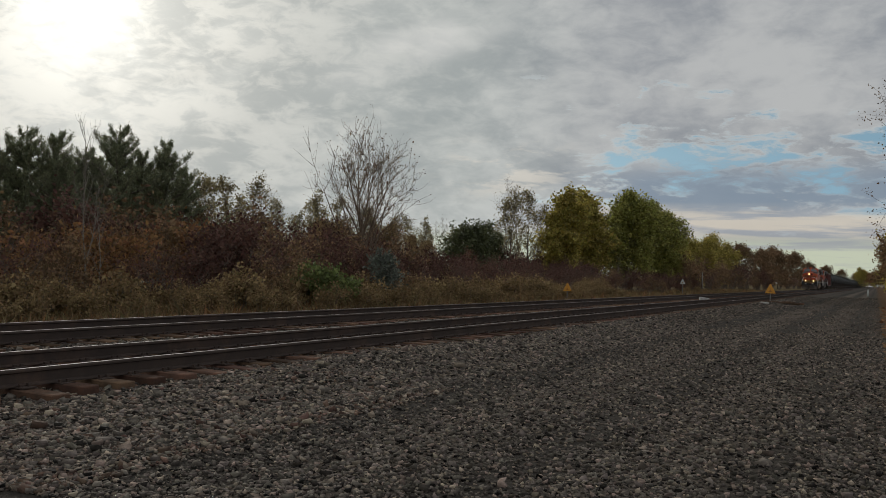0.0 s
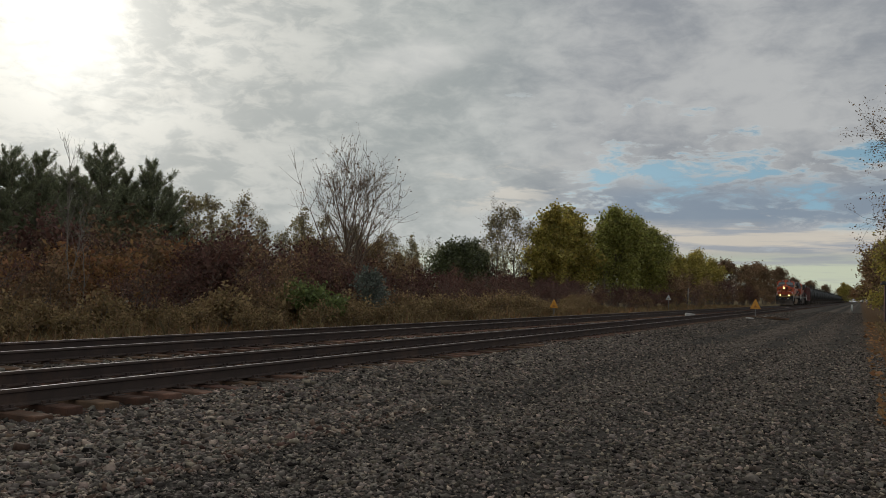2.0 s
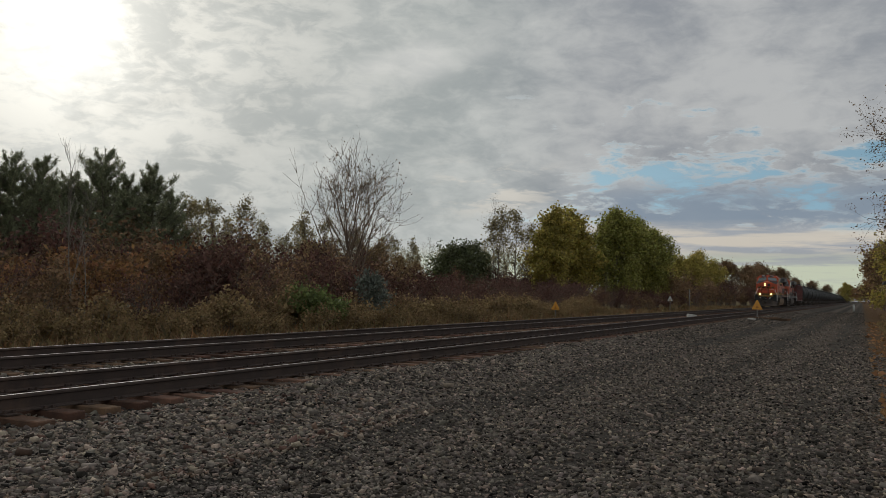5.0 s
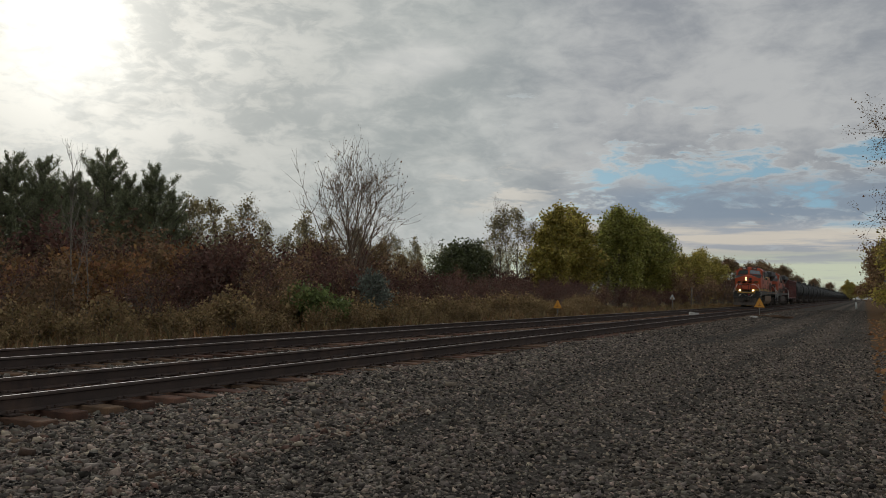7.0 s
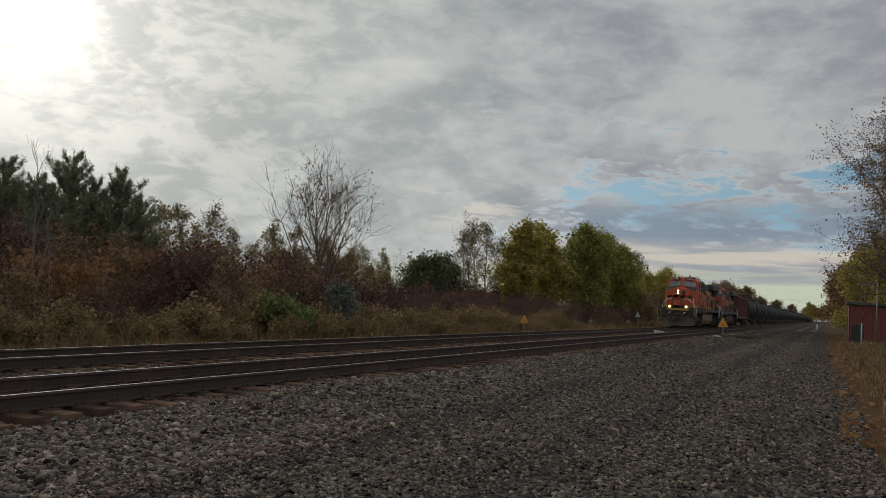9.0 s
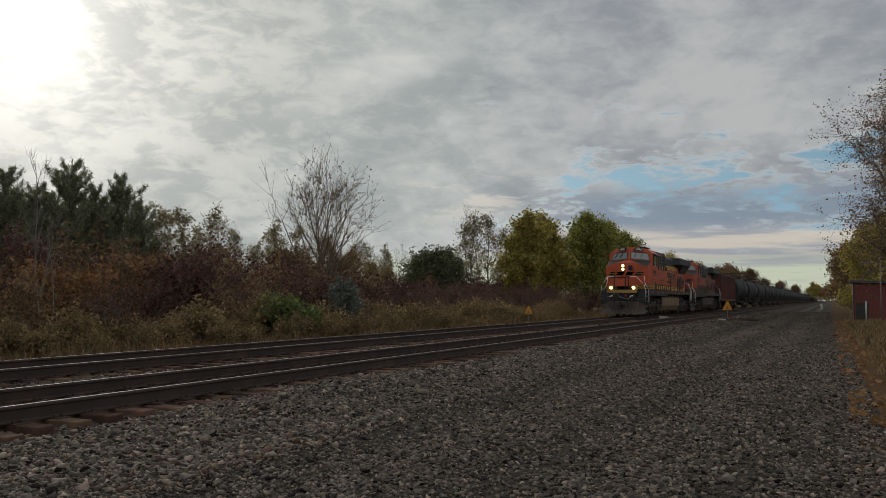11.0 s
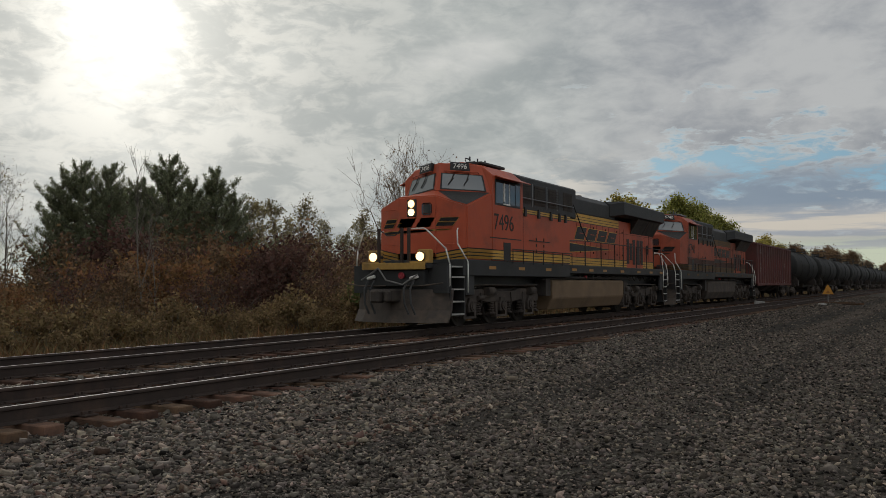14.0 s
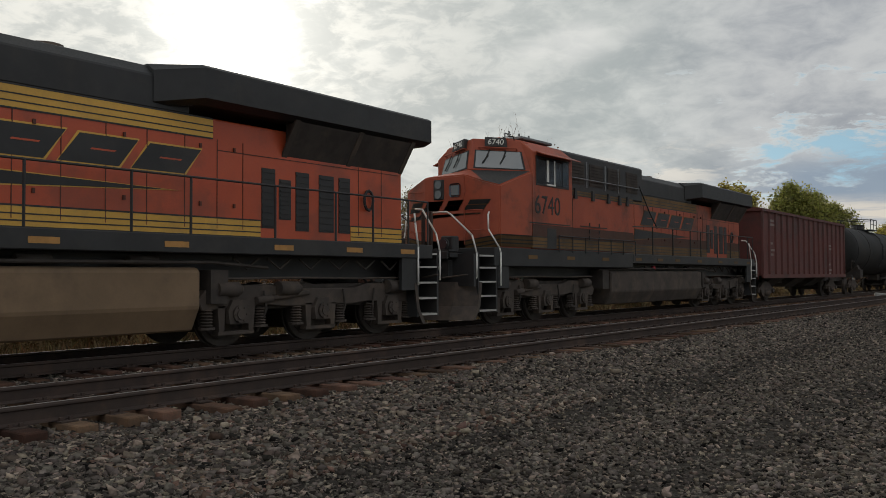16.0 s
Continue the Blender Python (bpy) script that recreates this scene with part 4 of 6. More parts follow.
def loco_truck(parent, yc, flip):
    """A three-axle truck: cast side frames with pedestals, springs, journal boxes and brake cylinders."""
    tr = new("truck")
    tr.parent = parent
    tr.location = (0, yc, 0)
    tagged(tr, "grimy three-axle truck")
    axles = (-1.99, 0.0, 1.99)
    for s in (-1, 1):
        bm = B()
        x0, x1 = (1.02, 1.18) if s > 0 else (-1.18, -1.02)
        out = [(-2.78, 0.80), (-2.58, 1.02), (-1.30, 1.06), (-0.9, 0.97), (0.9, 0.97), (1.30, 1.06), (2.58, 1.02), (2.78, 0.80), (2.70, 0.64),
               (1.30, 0.70), (0.9, 0.66), (-0.9, 0.66), (-1.30, 0.70), (-2.70, 0.64)]
        prism(bm, out, "x", x0, x1, 0, 0.015)
        for a in axles:
            for e in (-1, 1):
                prism(bm, [(a + e * 0.24, 0.70), (a + e * 0.40, 0.70), (a + e * 0.36, 0.27), (a + e * 0.26, 0.27)], "x", x0, x1)
            box(bm, x0, x1, a - 0.38, a + 0.38, 0.22, 0.28)
        part("side_frame", bm, GRIME, tr)
        for a in axles:
            bm = B()
            xo = 1.18 * s
            prism(bm, [(a - 0.20, 0.40), (a + 0.20, 0.40), (a + 0.23, 0.62), (a + 0.14, 0.80), (a - 0.14, 0.80), (a - 0.23, 0.62)], "x", min(xo - s * 0.12, xo + s * 0.07), max(xo - s * 0.12, xo + s * 0.07))
            rod(bm, (xo + s * 0.07, a, 0.56), (xo + s * 0.12, a, 0.56), 0.145, 14)
            rod(bm, (xo + s * 0.12, a, 0.56), (xo + s * 0.14, a, 0.56), 0.09, 10)
            for c in range(6):
                t = c * math.pi / 3
                rod(bm, (xo + s * 0.12, a + 0.12 * math.cos(t), 0.56 + 0.12 * math.sin(t)), (xo + s * 0.135, a + 0.12 * math.cos(t), 0.56 + 0.12 * math.sin(t)), 0.018, 5)
            part("journal_box", bm, GRIME, tr)
        for a in (-2.56, -1.42, -0.57, 0.57, 1.42, 2.56):
            bm = B()
            rings = [(0.32, 0.14), (0.36, 0.14)] + [(0.36 + 0.025 * k, 0.115 if k % 2 else 0.075) for k in range(13)]
            loft(bm, [[(1.11 * s + q * math.cos(0.628 * i), a + q * math.sin(0.628 * i), z) for i in range(10)] for z, q in rings])
            part("coil_spring", bm, GRIME, tr)
        for a, e in ((-1.99, 1), (0.0, 1), (1.99, -1)):
            bm = B()
            pipe(bm, [(1.23 * s, a + e * 0.55, 0.95), (1.24 * s, a + e * 0.60, 0.62), (1.10 * s, a + e * 0.52, 0.24)], 0.022, 6)
            part("sand_pipe", bm, UNDER, tr)
        bm = B()
        rod(bm, (1.22 * s, -1.55, 0.78), (1.22 * s, -0.35, 0.90), 0.045, 8)
        rod(bm, (1.22 * s, -1.60, 0.78), (1.22 * s, -1.25, 0.81), 0.07, 10)
        part("damper", bm, GRIME, tr)
        for a in (-2.25, 2.05, -0.9):
            bm = B()
            rod(bm, (1.24 * s, a - 0.22, 0.98), (1.24 * s, a + 0.22, 0.98), 0.13, 12)
            rod(bm, (1.24 * s, a + 0.22, 0.98), (1.24 * s, a + 0.30, 0.98), 0.08, 10)
            part("brake_cylinder", bm, GRIME, tr)
        bm = B()
        pipe(bm, [(1.25 * s, -2.5, 1.15), (1.25 * s, -0.8, 1.17), (1.25 * s, 0.9, 1.15), (1.25 * s, 2.5, 1.16)], 0.02, 6)
        part("brake_pipe", bm, GRIME, tr)
    bm = B()
    box(bm, -1.0, 1.0, -2.3, 2.3, 0.62, 1.05)
    for a in axles:
        rod(bm, (-0.55, a + 0.35, 0.55), (0.55, a + 0.35, 0.55), 0.38, 14)
    part("bolster", bm, UNDER, tr)
    for a in axles:
        WHEELS.append((wheelset(tr, 0.75, 0.533, a), 0.533))
    return tr


WHEELS = []
SEAM = rough_mat("dark_red_seam", (0.10, 0.028, 0.016), None, 0.7)
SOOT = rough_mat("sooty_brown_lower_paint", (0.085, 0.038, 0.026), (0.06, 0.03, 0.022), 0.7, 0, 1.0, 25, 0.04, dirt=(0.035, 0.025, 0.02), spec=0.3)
STEP = rough_mat("worn_step_steel", (0.42, 0.40, 0.37), None, 0.5, 0.2)
AMBER = rough_mat("amber_reflector", (0.42, 0.20, 0.045), None, 0.5, 0, 4, 40, 0.02)
BRACE = rough_mat("grey_steel_brace", (0.18, 0.18, 0.18), None, 0.5, 0.3)


def striped(bm, xa, y0, y1, z0, z1, s, lines=(0.30, 0.62)):
    """A yellow band with two dark pinstripes, 6 mm proud of a side. s: side."""
    box(bm, min(xa, xa + s * 0.006), max(xa, xa + s * 0.006), y0, y1, z0, z1, mat=0)
    for f in lines:
        z = z0 + (z1 - z0) * f
        box(bm, min(xa + s * 0.006, xa + s * 0.010), max(xa + s * 0.006, xa + s * 0.010), y0, y1, z - 0.010, z + 0.010, mat=1)
    for e in (z0, z1):
        box(bm, min(xa + s * 0.006, xa + s * 0.010), max(xa + s * 0.006, xa + s * 0.010), y0, y1, e - 0.013, e + 0.013, mat=1)


def emblem(parent, s, x, y0, z0, length, height, old):
    """The railway's mark as plain slanted blocks over a long wedge."""
    mats = [YELLOW_OLD if old else YELLOW, BLACK, ORANGE_OLD if old else ORANGE]
    w = length / 4
    for i in range(4):
        a = y0 + i * w
        tall = height * (1.0 - 0.03 * i)
        bm = B()
        for g, mt, px in ((0.028, 0, 0.006), (0.0, 1, 0.011)):
            o = [(a - g, z0 - g), (a + w * 0.82 + g, z0 - g), (a + w * 1.10 + g, z0 + tall + g), (a + w * 0.28 - g, z0 + tall + g)]
            prism(bm, o, "x", min(x, x + s * px), max(x, x + s * px), mt)
        # a slot of body colour across each block
        o = [(a + w * 0.42, z0 + tall * 0.48), (a + w * 0.76, z0 + tall * 0.48), (a + w * 0.78, z0 + tall * 0.54), (a + w * 0.44, z0 + tall * 0.54)]
        prism(bm, o, "x", min(x, x + s * 0.015), max(x, x + s * 0.015), 2)
        part("emblem_block", bm, mats, parent, "black slanted block edged in yellow")
    bm = B()
    for g, mt, px in ((0.03, 0, 0.006), (0.0, 1, 0.011)):
        prism(bm, [(y0 - 0.55 - g, z0 - 0.50 - g), (y0 + length * 0.9 + 6 * g, z0 - 0.28), (y0 - 0.45 - g, z0 - 0.18 + g)], "x", min(x, x + s * px), max(x, x + s * px), mt)
    part("emblem_wedge", bm, mats, parent, "long black wedge edged in yellow")


def locomotive(number, old, label):
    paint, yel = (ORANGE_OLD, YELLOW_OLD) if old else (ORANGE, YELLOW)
    L = tagged(new("locomotive"), label, "locomotive", "locomotives of the train")
    # frame and sill
    bm = B()
    box(bm, -1.50, 1.50, 0.15, 7.9, 1.42, 1.87, 0.015)
    box(bm, -1.50, 1.50, 7.9, 20.05, 1.56, 1.85, 0.015)
    box(bm, -0.9, 0.9, -0.9, 20.1, 1.15, 1.56)
    part("underframe", bm, BLACK, L, "black side sill and frame")
    for s in (-1, 1):
        for y in (1.9, 3.9, 6.0, 8.3, 10.0, 11.5, 13.6, 15.8, 17.6, 19.2):
            z = 1.69 if y > 7.9 else 1.66
            bm = B()
            box(bm, s * 1.50 if s > 0 else -1.506, 1.506 if s > 0 else -1.50, y - 0.22, y + 0.22, z - 0.045, z + 0.045)
            part("reflector_plate", bm, YELLOW_OLD if old else AMBER, L, "amber reflective plate")
    # nose
    bm = B()
    plan = [(-1.50, 1.9, 3.84), (-1.44, 0.50, 3.38), (-1.05, 0.32, 3.50), (-0.62, 0.2, 3.66), (0.62, 0.2, 3.66), (1.05, 0.32, 3.50), (1.44, 0.50, 3.38), (1.50, 1.9, 3.84)]
    lo = [bm.verts.new((x, y, 1.87)) for x, y, z in plan]
    hi = [bm.verts.new((x, y, z)) for x, y, z in plan]
    for i in range(7):
        bm.faces.new((lo[i], lo[i + 1], hi[i + 1], hi[i]))
    mid = bm.verts.new((0, 1.28, 3.93))
    for i in range(7):
        f = bm.faces.new((hi[i], hi[i + 1], mid))
        f.material_index = 1 if i in (0, 6) else (1 if i in (1, 5) else 0)
    bm.faces.new((hi[7], hi[0], mid))
    bm.faces.new(lo[::-1])
    bm.faces.new((lo[7], lo[0], hi[0], hi[7]))
    bmesh.ops.recalc_face_normals(bm, faces=bm.faces)
    bmesh.ops.bevel(bm, geom=[e for e in bm.edges if abs(e.calc_face_angle(0)) > 0.3], offset=0.035, segments=2, affect="EDGES")
    part("nose", bm, [paint, BLACK], L, "orange wide nose")
    # yellow band and dark base round the nose
    bm = B()
    for (x0, y0, _), (x1, y1, _) in zip(plan, plan[1:]):
        d = Vector((y1 - y0, -(x1 - x0), 0)).normalized()
        if d.y > 0:
            d = -d
        if abs(x0) > 1.4 and abs(x1) > 1.4:
            d = Vector((1 if x0 > 0 else -1, 0, 0))
        drop = lambda x: 0.26 * (1 - min(1, abs(x) / 1.44))
        for za, zb, px, mt in ((1.90, 2.18, 0.006, 0), (1.97, 2.0, 0.010, 1), (2.06, 2.09, 0.010, 1), (2.17, 2.20, 0.010, 1)):
            q = [Vector((x0, y0, za - drop(x0))), Vector((x1, y1, za - drop(x1))), Vector((x1, y1, zb - drop(x1))), Vector((x0, y0, zb - drop(x0)))]
            vs = [bm.verts.new(p + d * px) for p in q]
            f = bm.faces.new(vs)
            f.material_index = mt
    bmesh.ops.solidify(bm, geom=bm.faces[:], thickness=0.004)
    part("nose_stripes", bm, [yel, BLACK], L, "yellow band with dark pinstripes")
    # mark on the nose, wrapped over its facets
    def face_y(x):
        x = abs(x)
        return 0.2 if x < 0.62 else 0.2 + 0.12 * (x - 0.62) / 0.43 if x < 1.05 else 0.32 + 0.18 * (x - 1.05) / 0.39

    bm = B()
    for g, mt, px in ((0.014, 1, 0.010), (0.0, 0, 0.016)):
        for x0, w in ((-1.26, 0.50), (-0.68, 0.56), (-0.02, 0.50), (0.60, 0.56)):
            for u0, u1, v0, v1 in ((0.0, 1.0, 0.58, 1.0), (0.0, 1.0, 0.0, 0.44)):
                cols = []
                for i in range(7):
                    u = u0 + (u1 - u0) * i / 6
                    row = []
                    for v in (v0, v1):
                        x = x0 + 0.16 * v + w * 0.84 * u + (g if i == 6 else -g if i == 0 else 0)
                        row.append(bm.verts.new((x, face_y(x) - px, 2.80 + 0.23 * v + (g if v == v1 else -g))))
                    cols.append(row)
                for c, d in zip(cols, cols[1:]):
                    bm.faces.new((c[0], d[0], d[1], c[1])).material_index = mt
        cols = []
        for i in range(13):
            x = -1.2 + 2.2 * i / 12
            cols.append((bm.verts.new((x, face_y(x) - px, 2.60 + 0.10 * i / 12 - g)), bm.verts.new((x, face_y(x) - px, 2.68 + 0.025 * i / 12 + g))))
        for c, d in zip(cols, cols[1:]):
            bm.faces.new((c[0], d[0], d[1], c[1])).material_index = mt
    bmesh.ops.solidify(bm, geom=bm.faces[:], thickness=0.003)
    part("nose_emblem", bm, [BLACK, yel], L, "black slanted emblem edged in yellow")
    # headlight, door window, grabs
    bm = B()
    box(bm, -0.34, -0.02, 0.17, 0.23, 3.08, 3.58, 0.02)
    part("headlight_housing", bm, BLACK, L)
    for z in (3.45, 3.21):
        bm = B()
        rod(bm, (-0.18, 0.155, z), (-0.18, 0.18, z), 0.105, 16)
        part("headlight", bm, GLASS if old else LAMP, L, "unlit headlight" if old else "glowing headlight")
    bm = B()
    box(bm, 0.16, 0.48, 0.185, 0.22, 3.12, 3.46, 0.05)
    part("nose_door_window", bm, GLASS, L)
    bm = B()
    pipe(bm, [(0.60, 0.188, 1.95), (0.60, 0.188, 3.62)], 0.012, 4)
    for z in (2.2, 3.2):
        rod(bm, (0.615, 0.18, z), (0.615, 0.18, z + 0.18), 0.03, 6)
    part("nose_door_hinge", bm, paint, L)
    for x, y, z in ((-0.9, 0.24, 3.3), (0.9, 0.24, 2.78), (-0.9, 0.24, 2.3), (0.95, 0.25, 2.3)):
        bm = B()
        pipe(bm, [(x - 0.18, y, z), (x - 0.18, y - 0.09, z), (x + 0.18, y - 0.04, z), (x + 0.18, y + 0.05, z)], 0.013, 5)
        part("nose_grab_iron", bm, paint, L)
    # cab
    bm = B()
    sec = [(-1.50, 1.87), (1.50, 1.87), (1.50, 4.36), (1.12, 4.66), (0.5, 4.80), (-0.5, 4.80), (-1.12, 4.66), (-1.50, 4.36)]
    prism(bm, sec, "y", 1.9, 4.02, 0, 0.02)
    part("cab", bm, paint, L, "orange cab")
    bm = B()
    lo = [Vector((-1.46, 1.88, 3.80)), Vector((0, 1.25, 3.92)), Vector((1.46, 1.88, 3.80))]
    hi = [Vector((-1.20, 1.93, 4.64)), Vector((0, 1.42, 4.76)), Vector((1.20, 1.93, 4.64))]
    loft(bm, [lo + [Vector((1.46, 2.2, 3.80)), Vector((-1.46, 2.2, 3.80))], hi + [Vector((1.20, 2.2, 4.64)), Vector((-1.20, 2.2, 4.64))]], 0)
    bmesh.ops.bevel(bm, geom=bm.edges[:], offset=0.02, segments=1, affect="EDGES")
    part("cab_front", bm, paint, L, "orange cab front")
    for i in (0, 1):
        a, b, c, d = lo[i], lo[i + 1], hi[i + 1], hi[i]
        at_ = lambda u, v: (a * (1 - u) + b * u) * (1 - v) + (d * (1 - u) + c * u) * v
        nrm = (b - a).cross(d - a).normalized()
        if nrm.y > 0:
            nrm = -nrm
        for nm, u0, u1, v0, v1, out, mt in (("windshield_frame", 0.07, 0.93, 0.06, 0.64, 0.012, BLACK), ("windshield", 0.10, 0.90, 0.09, 0.61, 0.022, WINDSHIELD), ("number_board", 0.40 - 0.14 * i, 0.82 - 0.14 * i, 0.74, 1.02, 0.10, BLACK)):
            bm = B()
            q = [at_(u0, v0), at_(u1, v0), at_(u1, v1), at_(u0, v1)]
            loft(bm, [[p - nrm * 0.03 for p in q], [p + nrm * out for p in q]])
            part(nm, bm, mt, L)
        mc = at_(0.61 - 0.14 * i, 0.80)
        ax = (b - a).normalized()
        upv = nrm.cross(ax).normalized()
        if upv.z < 0:
            upv = -upv
        m = Matrix((ax, upv, ax.cross(upv))).transposed().to_4x4()
        m.translation = mc + nrm * 0.104
        lettering(number, 0.21, m, WHITE, L, "board_number")
        for u in (0.35, 0.65):
            bm = B()
            pipe(bm, [at_(u, 0.66) + nrm * 0.05, at_(u - 0.08, 0.35) + nrm * 0.05], 0.012, 5)
            rod(bm, at_(u - 0.03, 0.48) + nrm * 0.05, at_(u - 0.13, 0.22) + nrm * 0.05, 0.016, 5)
            part("windshield_wiper", bm, BLACK, L)
        bm = B()
        pipe(bm, [at_(0.15, 0.68) + nrm * 0.02, at_(0.15, 0.70) + nrm * 0.10, at_(0.85, 0.70) + nrm * 0.10, at_(0.85, 0.68) + nrm * 0.02], 0.016, 5)
        part("brow_grab_iron", bm, paint, L)
    for s in (-1, 1):
        xa = 1.50 * s
        lo_, hi_ = (lambda d: (min(xa, xa + s * d), max(xa, xa + s * d))), None
        bm = B()
        box(bm, *lo_(0.012), 2.06, 3.80, 3.50, 4.26, 0.004)
        part("side_window_frame", bm, BLACK, L)
        for y0, y1 in ((2.12, 2.58), (2.64, 3.02), (3.06, 3.38), (3.44, 3.74)):
            bm = B()
            box(bm, *lo_(0.020), y0, y1, 3.56, 4.20)
            part("side_window", bm, GLASS, L)
        for y0, y1, z0, z1 in ((2.60, 2.70, 3.62, 4.18), (2.98, 3.03, 3.57, 4.20), (2.60, 3.05, 3.53, 3.57)):
            bm = B()
            box(bm, *lo_(0.03), y0, y1, z0, z1)
            part("sash_bar", bm, WHITE, L, "pale sash bar")
        bm = B()
        prism(bm, [(xa, 4.38), (xa + s * 0.30, 4.26), (xa + s * 0.30, 4.24), (xa, 4.34)], "y", 2.08, 3.95)
        part("sun_shade", bm, paint, L, "faded red shade over the side window")
        lettering(number, 0.68, pose(xa + s * 0.006, 2.66, 2.78, 90, 0, 90 if s > 0 else -90), BLACK, L)
        bm = B()
        box(bm, *lo_(0.008), 2.62, 3.10, 1.88, 2.42)
        part("side_hatch", bm, BLACK, L)
        bm = B()
        box(bm, *lo_(0.010), 1.75, 3.86, 2.52, 2.55)
        box(bm, *lo_(0.010), 4.45, 6.10, 2.54, 2.57)
        for y in (5.0, 5.6):
            for z in (2.42, 2.62, 2.24):
                box(bm, *lo_(0.02), y - 0.02, y + 0.02, z - 0.05, z + 0.05)
        box(bm, *lo_(0.006), 4.005, 4.02, 1.9, 3.5)
        part("panel_seams", bm, BLACK, L)
    # roof gear
    bm = B()
    box(bm, 0.15, 0.95, 2.3, 3.9, 4.76, 4.84, 0.02)
    for y in (2.4, 2.9, 3.4):
        rod(bm, (0.5, y, 4.88), (0.5, y, 5.02), 0.025, 6)
    pipe(bm, [(0.3, 2.5, 4.9), (0.3, 2.5, 5.0), (0.3, 2.8, 5.0)], 0.02, 5)
    part("roof_antenna", bm, BRACE if old else BLACK, L)
    bm = B()
    for x in (-0.9, -0.45, 0.7):
        pipe(bm, [(x, 1.85, 4.66), (x, 1.80, 4.76), (x + 0.3, 1.80, 4.76), (x + 0.3, 1.85, 4.66)], 0.014, 5)
    part("roof_grab_irons", bm, BLACK, L)
    # equipment cabinets and hood
    bm = B()
    box(bm, -1.46, 1.46, 4.02, 8.0, 1.87, 3.56, 0.03)
    part("equipment_cabinet", bm, paint, L)
    bm = B()
    box(bm, -1.0, 1.0, 8.0, 19.62, 1.85, 3.84, 0.03)
    part("engine_hood", bm, paint, L)
    bm = B()
    box(bm, -1.05, 1.05, 4.04, 9.7, 3.56, 4.69, 0.06)
    part("dynamic_brake_housing", bm, BLACK, L, "black housing behind the cab")
    bm = B()
    prism(bm, [(-1.0, 3.84), (1.0, 3.84), (1.0, 4.36), (0.80, 4.55), (-0.80, 4.55), (-1.0, 4.36)], "y", 9.7, 14.2, 0, 0.02)
    part("hood_roof", bm, BLACK, L)
    for s in (-1, 1):
        for y in (4.5, 5.7, 6.9, 7.8):
            bm = B()
            box(bm, *sorted((1.05 * s, 1.075 * s)), y - 0.03, y + 0.03, 3.74, 4.5)
            part("housing_brace", bm, BRACE, L)
        bm = B()
        pipe(bm, [(s * 1.14, 4.2, 3.96), (s * 1.14, 9.2, 3.98)], 0.018, 5)
        for y in (4.3, 6.7, 9.1):
            rod(bm, (s * 1.04, y, 3.96), (s * 1.14, y, 3.97), 0.014, 5)
        part("housing_handrail", bm, BRACE, L)
        for y in (4.7, 5.9, 7.1, 8.4):
            bm = B()
            box(bm, *sorted((1.052 * s, 1.06 * s)), y, y + 0.85, 3.80, 4.46)
            for k in range(7):
                box(bm, *sorted((1.06 * s, 1.075 * s)), y, y + 0.85, 3.84 + 0.09 * k, 3.87 + 0.09 * k)
            part("brake_grille", bm, UNDER, L)
        for y in (4.2, 5.25, 6.25, 7.0, 7.55):
            bm = B()
            prism(bm, [(y - 0.05, 3.58), (y + 0.05, 3.58), (y + 0.08, 3.30), (y - 0.08, 3.30)], "x", *sorted((1.46 * s, 1.52 * s)))
            part("lifting_bracket", bm, BLACK, L)
    for i in range(4):
        bm = B()
        rod(bm, (0.2, 9.8 + 0.18 * i, 4.50), (0.2, 9.8 + 0.18 * i, 4.74), 0.07, 8)
        part("horn", bm, GRIME, L)
    bm = B()
    box(bm, -0.35, 0.35, 12.0, 12.9, 4.52, 4.64, 0.03)
    rod(bm, (0, 12.3, 4.64), (0, 12.3, 4.74), 0.26, 14)
    part("exhaust_stack", bm, GRIME, L)
    # radiator wings
    bm = B()
    ring = lambda y, w, z0, z1, c: [(-w, y, z0 + 0.08), (-w + 0.2, y, z0), (w - 0.2, y, z0), (w, y, z0 + 0.08), (w, y, z1 - c), (w - c * 1.5, y, z1), (-w + c * 1.5, y, z1), (-w, y, z1 - c)]
    loft(bm, [ring(13.5, 1.02, 3.86, 4.56, 0.12), ring(14.2, 1.42, 3.98, 4.60, 0.05), ring(20.12, 1.42, 3.98, 4.57, 0.05)])
    part("radiator_housing", bm, BLACK, L, "black overhanging radiator housing")
    bm = B()
    box(bm, -1.1, 1.1, 14.9, 17.5, 4.58, 4.65, 0.02)
    box(bm, -0.9, 0.9, 17.6, 19.9, 4.56, 4.61)
    part("radiator_screens", bm, BRACE, L, "pale grey radiator screens")
    for s in (-1, 1):
        bm = B()
        prism(bm, [(1.0 * s, 3.38), (1.36 * s, 3.98), (1.0 * s, 3.98)], "y", 16.3, 19.55)
        part("radiator_intake", bm, UNDER, L, "sooty slanted intake screen")
        for y in (16.2, 17.9, 19.5):
            bm = B()
            prism(bm, [(1.0 * s, 3.36), (1.39 * s, 4.0), (1.34 * s, 4.0), (1.0 * s, 3.44)], "y", y, y + 0.12)
            part("intake_rib", bm, GRIME, L)
        xh = 1.0 * s
